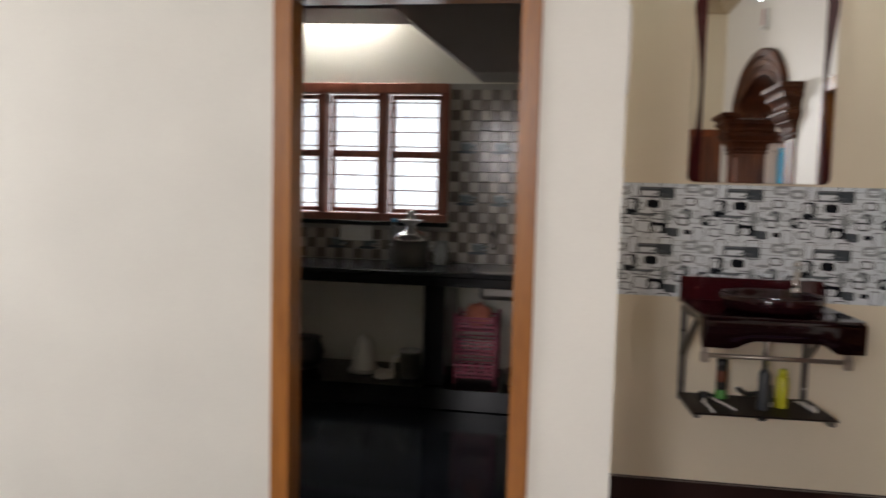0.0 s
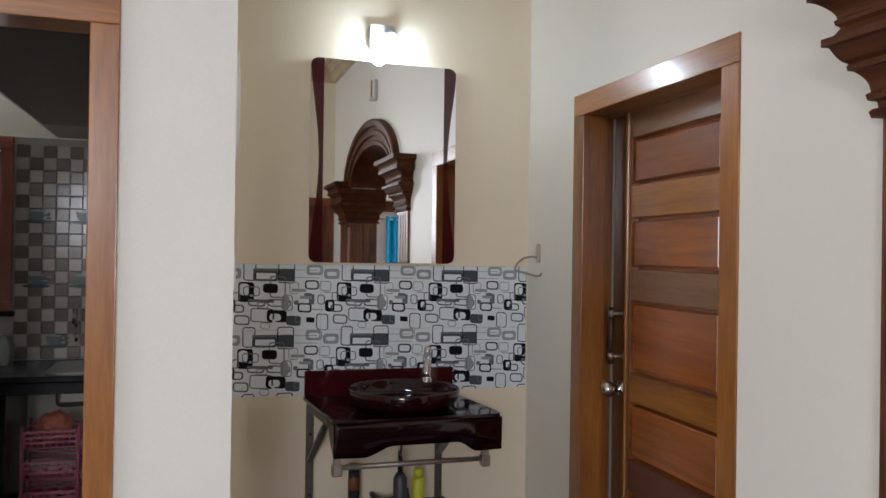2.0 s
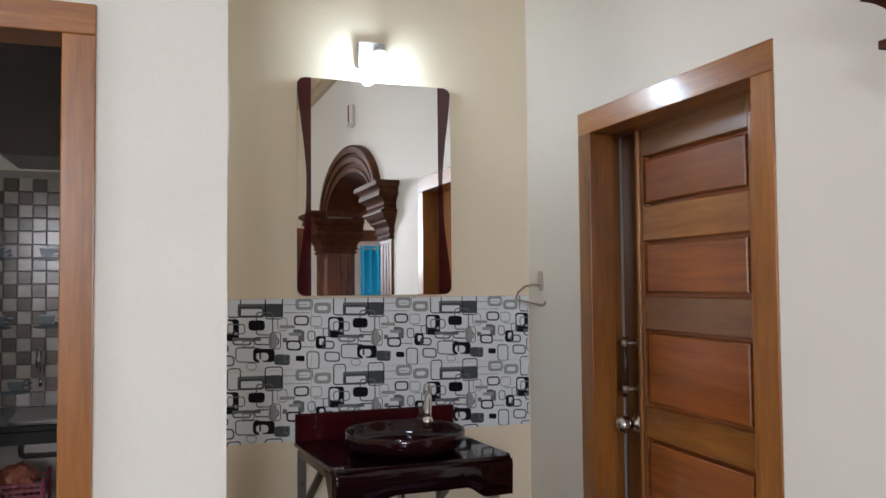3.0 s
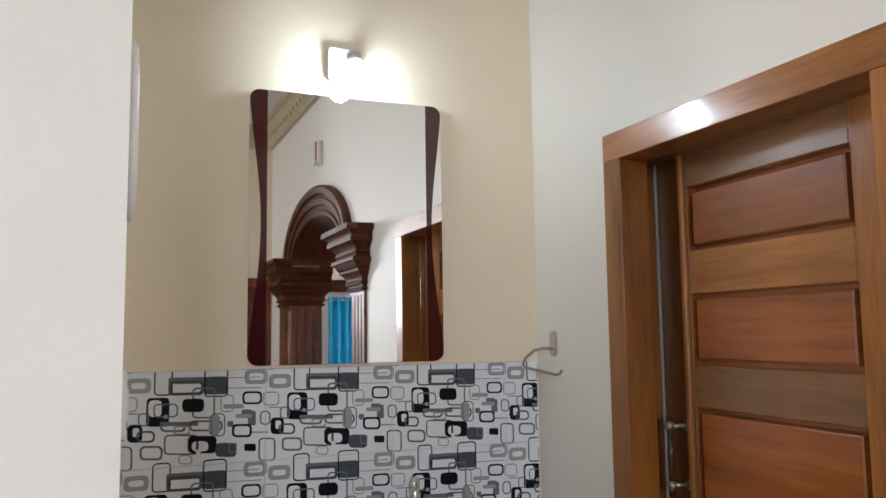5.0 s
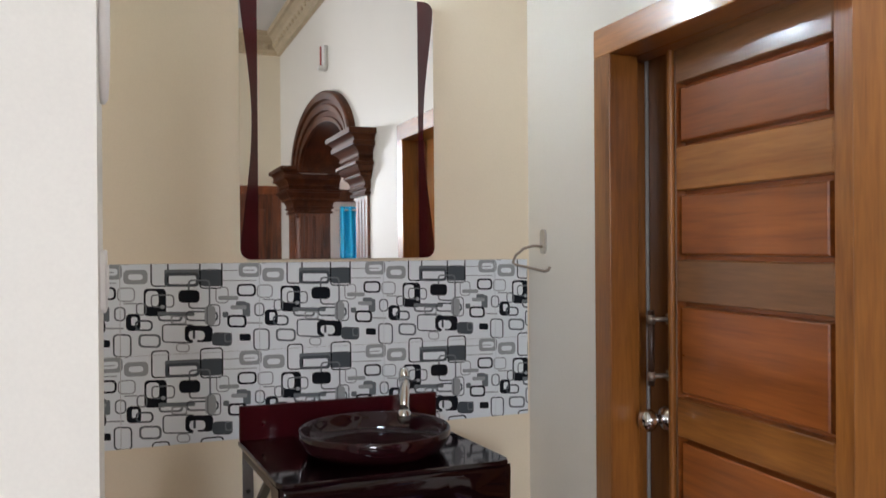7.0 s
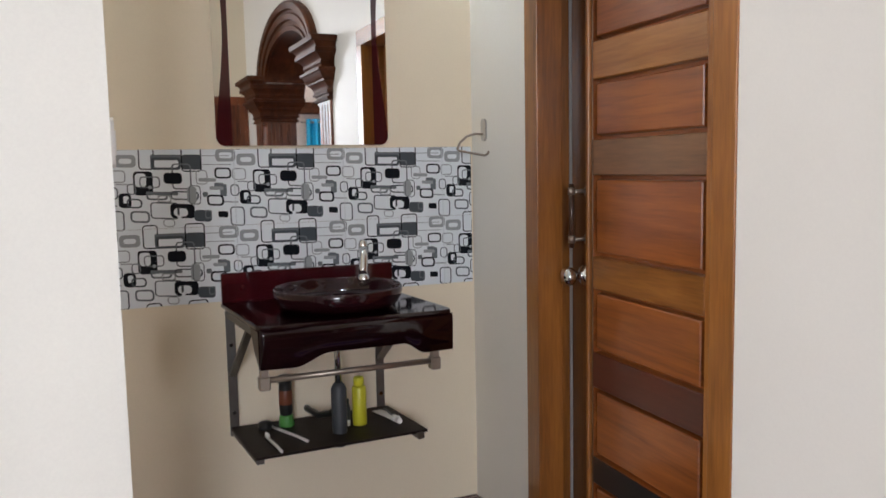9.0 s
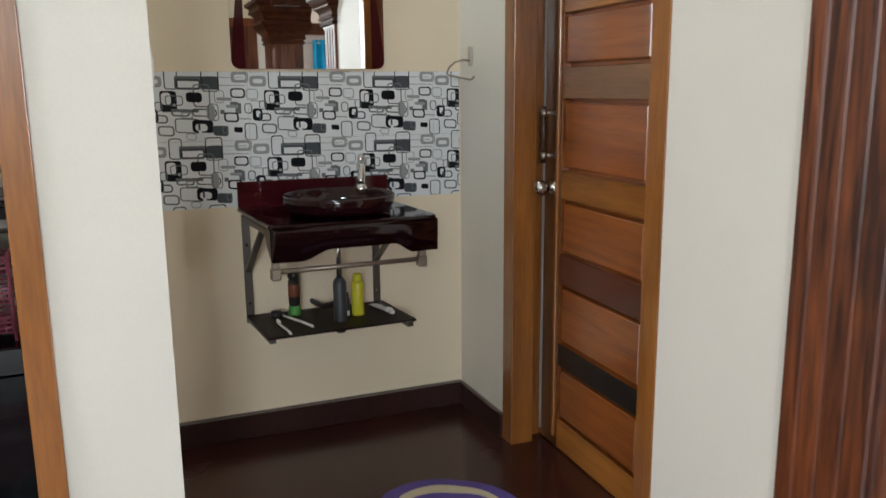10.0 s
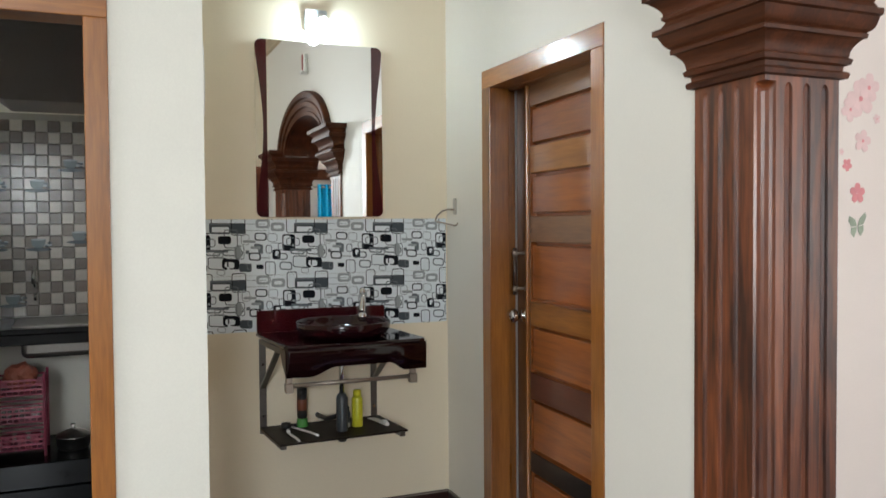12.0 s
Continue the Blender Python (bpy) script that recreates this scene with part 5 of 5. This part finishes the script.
for s in (-1, 1):
    for pts in ([(0, 0.0), (0.012, 0.03), (0.045, 0.048), (0.052, 0.03), (0.035, 0.004)], [(0, -0.002), (0.034, 0.0), (0.036, -0.022), (0.018, -0.042), (0.004, -0.02)]):
        bm = B()
        prism(bm, [(2.487 + s * (0.002 + a * 0.9), 1.40 + b + a * 0.15 * s) for a, b in pts], "y", SY - 0.0015, SY - 0.0005)
        part("wing", bm, LEAF_GREEN, fly)

# ---- curtain beyond the arch ----
cur = thing("curtain", (2.45, -2.5, 0.6), "teal blue eyelet curtain hanging at a bright window", "curtain")
bm = B()
N = 80
rows = []
for z in (0.7, 1.3, 1.99):
    rows.append([bm.verts.new((2.36 + 0.72 * i / N, -2.48 + 0.035 * math.sin(2 * math.pi * 8 * i / N) , z)) for i in range(N + 1)])
for a, b in zip(rows, rows[1:]):
    for i in range(N):
        bm.faces.new((a[i], a[i + 1], b[i + 1], b[i])).smooth = True
cl = part("cloth", bm, CURTAIN, cur)
sol = cl.modifiers.new("thickness", "SOLIDIFY")
sol.thickness = 0.003
part("rod", rod(B(), (2.30, -2.48, 1.955), (3.15, -2.48, 1.955), 0.011), STEEL, cur)
part("shelf_rail", box(B(), (2.2, -2.598, 2.05), (3.2, -2.52, 2.18), 0.006), WALNUT_SHADE_Y, cur, "wooden pelmet shelf")

# fitting above the arch
fit_ = thing("wall_fitting", (WALL_X, 1.045, 2.740), "small white and red wall fitting above the arch", "wall fitting")
part("back", box(B(), (WALL_X - 0.03, 1.015, 2.635), (WALL_X - 0.0005, 1.075, 2.795), 0.006), WHITE_PLASTIC, fit_)
part("strip", box(B(), (WALL_X - 0.038, 1.010, 2.645), (WALL_X - 0.0305, 1.030, 2.795), 0.002), RED_PLASTIC, fit_)
part("foot", box(B(), (WALL_X - 0.06, 1.035, 2.635), (WALL_X - 0.0305, 1.075, 2.660), 0.004), WHITE_PLASTIC, fit_)

# ---- kitchen tiles, piece by piece ----
wt = thing("kitchen_tiles", (-1.7, KBACK, CZ), "checkered taupe and beige glazed kitchen wall tiles", "wall tiles", kind="structure")
S = 0.0665
part("bedding", pierced(B(), "x", -3.2, -0.075, KBACK - 0.006, KBACK - 0.0005, 2.03, [(WIN[0] - 0.05, WIN[1] + 0.001, WIN[2] - 0.03, 2.03)], z0=CZ + 0.001), GROUT, wt)
def check_mesh(m):
    return mesh_of("tile", box(B(), (0.0012, 0, 0.0012), (S - 0.0012, 0.006, S - 0.0012), 0.0025), m)
pale, dark = check_mesh(CHECK_PALE), check_mesh(CHECK_DARK)
near, rest = [], []
for i in range(47):
    for j in range(18):
        x, z = -0.14 - i * S, CZ + 0.002 + j * S
        if z + S > 2.035:
            continue
        if x < WIN[1] + 0.004 and z + S > WIN[2] - 0.03:
            continue
        (near if i < 22 else rest).append((x, z, (i + j) % 2))
near = near[:300] if len(near) > 300 else near
for x, z, c in near:
    t = new("tile", pale if c else dark)
    t.parent = wt
    t.location = Vector((x, KBACK - 0.012, z)) - Vector(wt["base"])
def cup_print(x, z, k):
    """A grey print of a cup on its saucer, with a leaf spray, across a few tiles."""
    bm = B()
    y = KBACK - 0.0122
    prism(bm, [(x - 0.040, z + 0.045), (x + 0.040, z + 0.045), (x + 0.034, z + 0.012), (x + 0.018, z - 0.004), (x - 0.018, z - 0.004), (x - 0.034, z + 0.012)], "y", y - 0.0004, y)
    prism(bm, [(x + 0.070 * math.cos(a), z - 0.012 + 0.010 * math.sin(a)) for a in [2 * math.pi * i / 20 for i in range(20)]], "y", y - 0.0008, y - 0.0004, mat=1)
    prism(bm, [(x + 0.040 * math.cos(a), z + 0.046 + 0.006 * math.sin(a)) for a in [2 * math.pi * i / 16 for i in range(16)]], "y", y - 0.0008, y - 0.0004, mat=2)
    for i in range(5):
        a = 0.5 + 0.5 * i + k
        c = (x + 0.052 + 0.012 * math.cos(a * 3), z + 0.02 + 0.014 * math.sin(a * 2))
        prism(bm, [(c[0] + 0.013 * math.cos(t), c[1] + 0.007 * math.sin(t)) for t in [2 * math.pi * q / 8 for q in range(8)]], "y", y - 0.0006 - 0.0001 * i, y, mat=i % 2 + 1)
    return part("cup_print", bm, [INK_MID, INK_DARK, INK_LIGHT], wt, "grey print of a cup on the tile")


for k, (x, z) in enumerate(((-0.83, 1.60), (-0.60, 1.60), (-0.42, 1.72), (-0.83, 1.26), (-0.60, 1.26), (-0.38, 1.30), (-1.50, 0.95), (-1.72, 0.95), (-0.74, 0.94))):
    cup_print(x, z, k)
bm = B()
for x, z, c in rest:
    box(bm, (x + 0.0012, KBACK - 0.012, z + 0.0012), (x + S - 0.0012, KBACK - 0.0065, z + S - 0.0012), mat=c)
far = part("far_tiles", bm, [CHECK_DARK, CHECK_PALE], wt)
tagged(far, kind="stuff")

# the kitchen's fittings, drawn about their own plan, are set in their place behind the wall
FIXED = {"wall_kitchen_back", "kitchen_slab", "window_1", "window_sill", "kitchen_counter", "kitchen_tiles", "tube_lamp", "kitchen_sink", "kitchen_tap", "kitchen_switchboard"}
LOOSE = {"steel_steamer", "water_bottle", "glass_jar", "steel_mug", "white_jug", "folded_cloth", "dark_pot", "plastic_rack", "orange_bag", "cup", "steel_lidded_pot"}
KIT = Matrix.Translation((0.066, 5.6 - 1.29 * 5.2, -0.031)) @ Matrix.Diagonal((1.02, 1.29, 1.045, 1))
for ob in list(scene.objects):
    kind_name = ob.name.split(".")[0]
    if ob.parent is None and kind_name in FIXED:
        ob.matrix_world = KIT @ ob.matrix_world
    elif ob.parent is None and kind_name in LOOSE:
        ob.matrix_world = Matrix.Translation(KIT @ ob.matrix_world.translation) @ Matrix.Diagonal((1.02, 1.05, 1.045, 1))
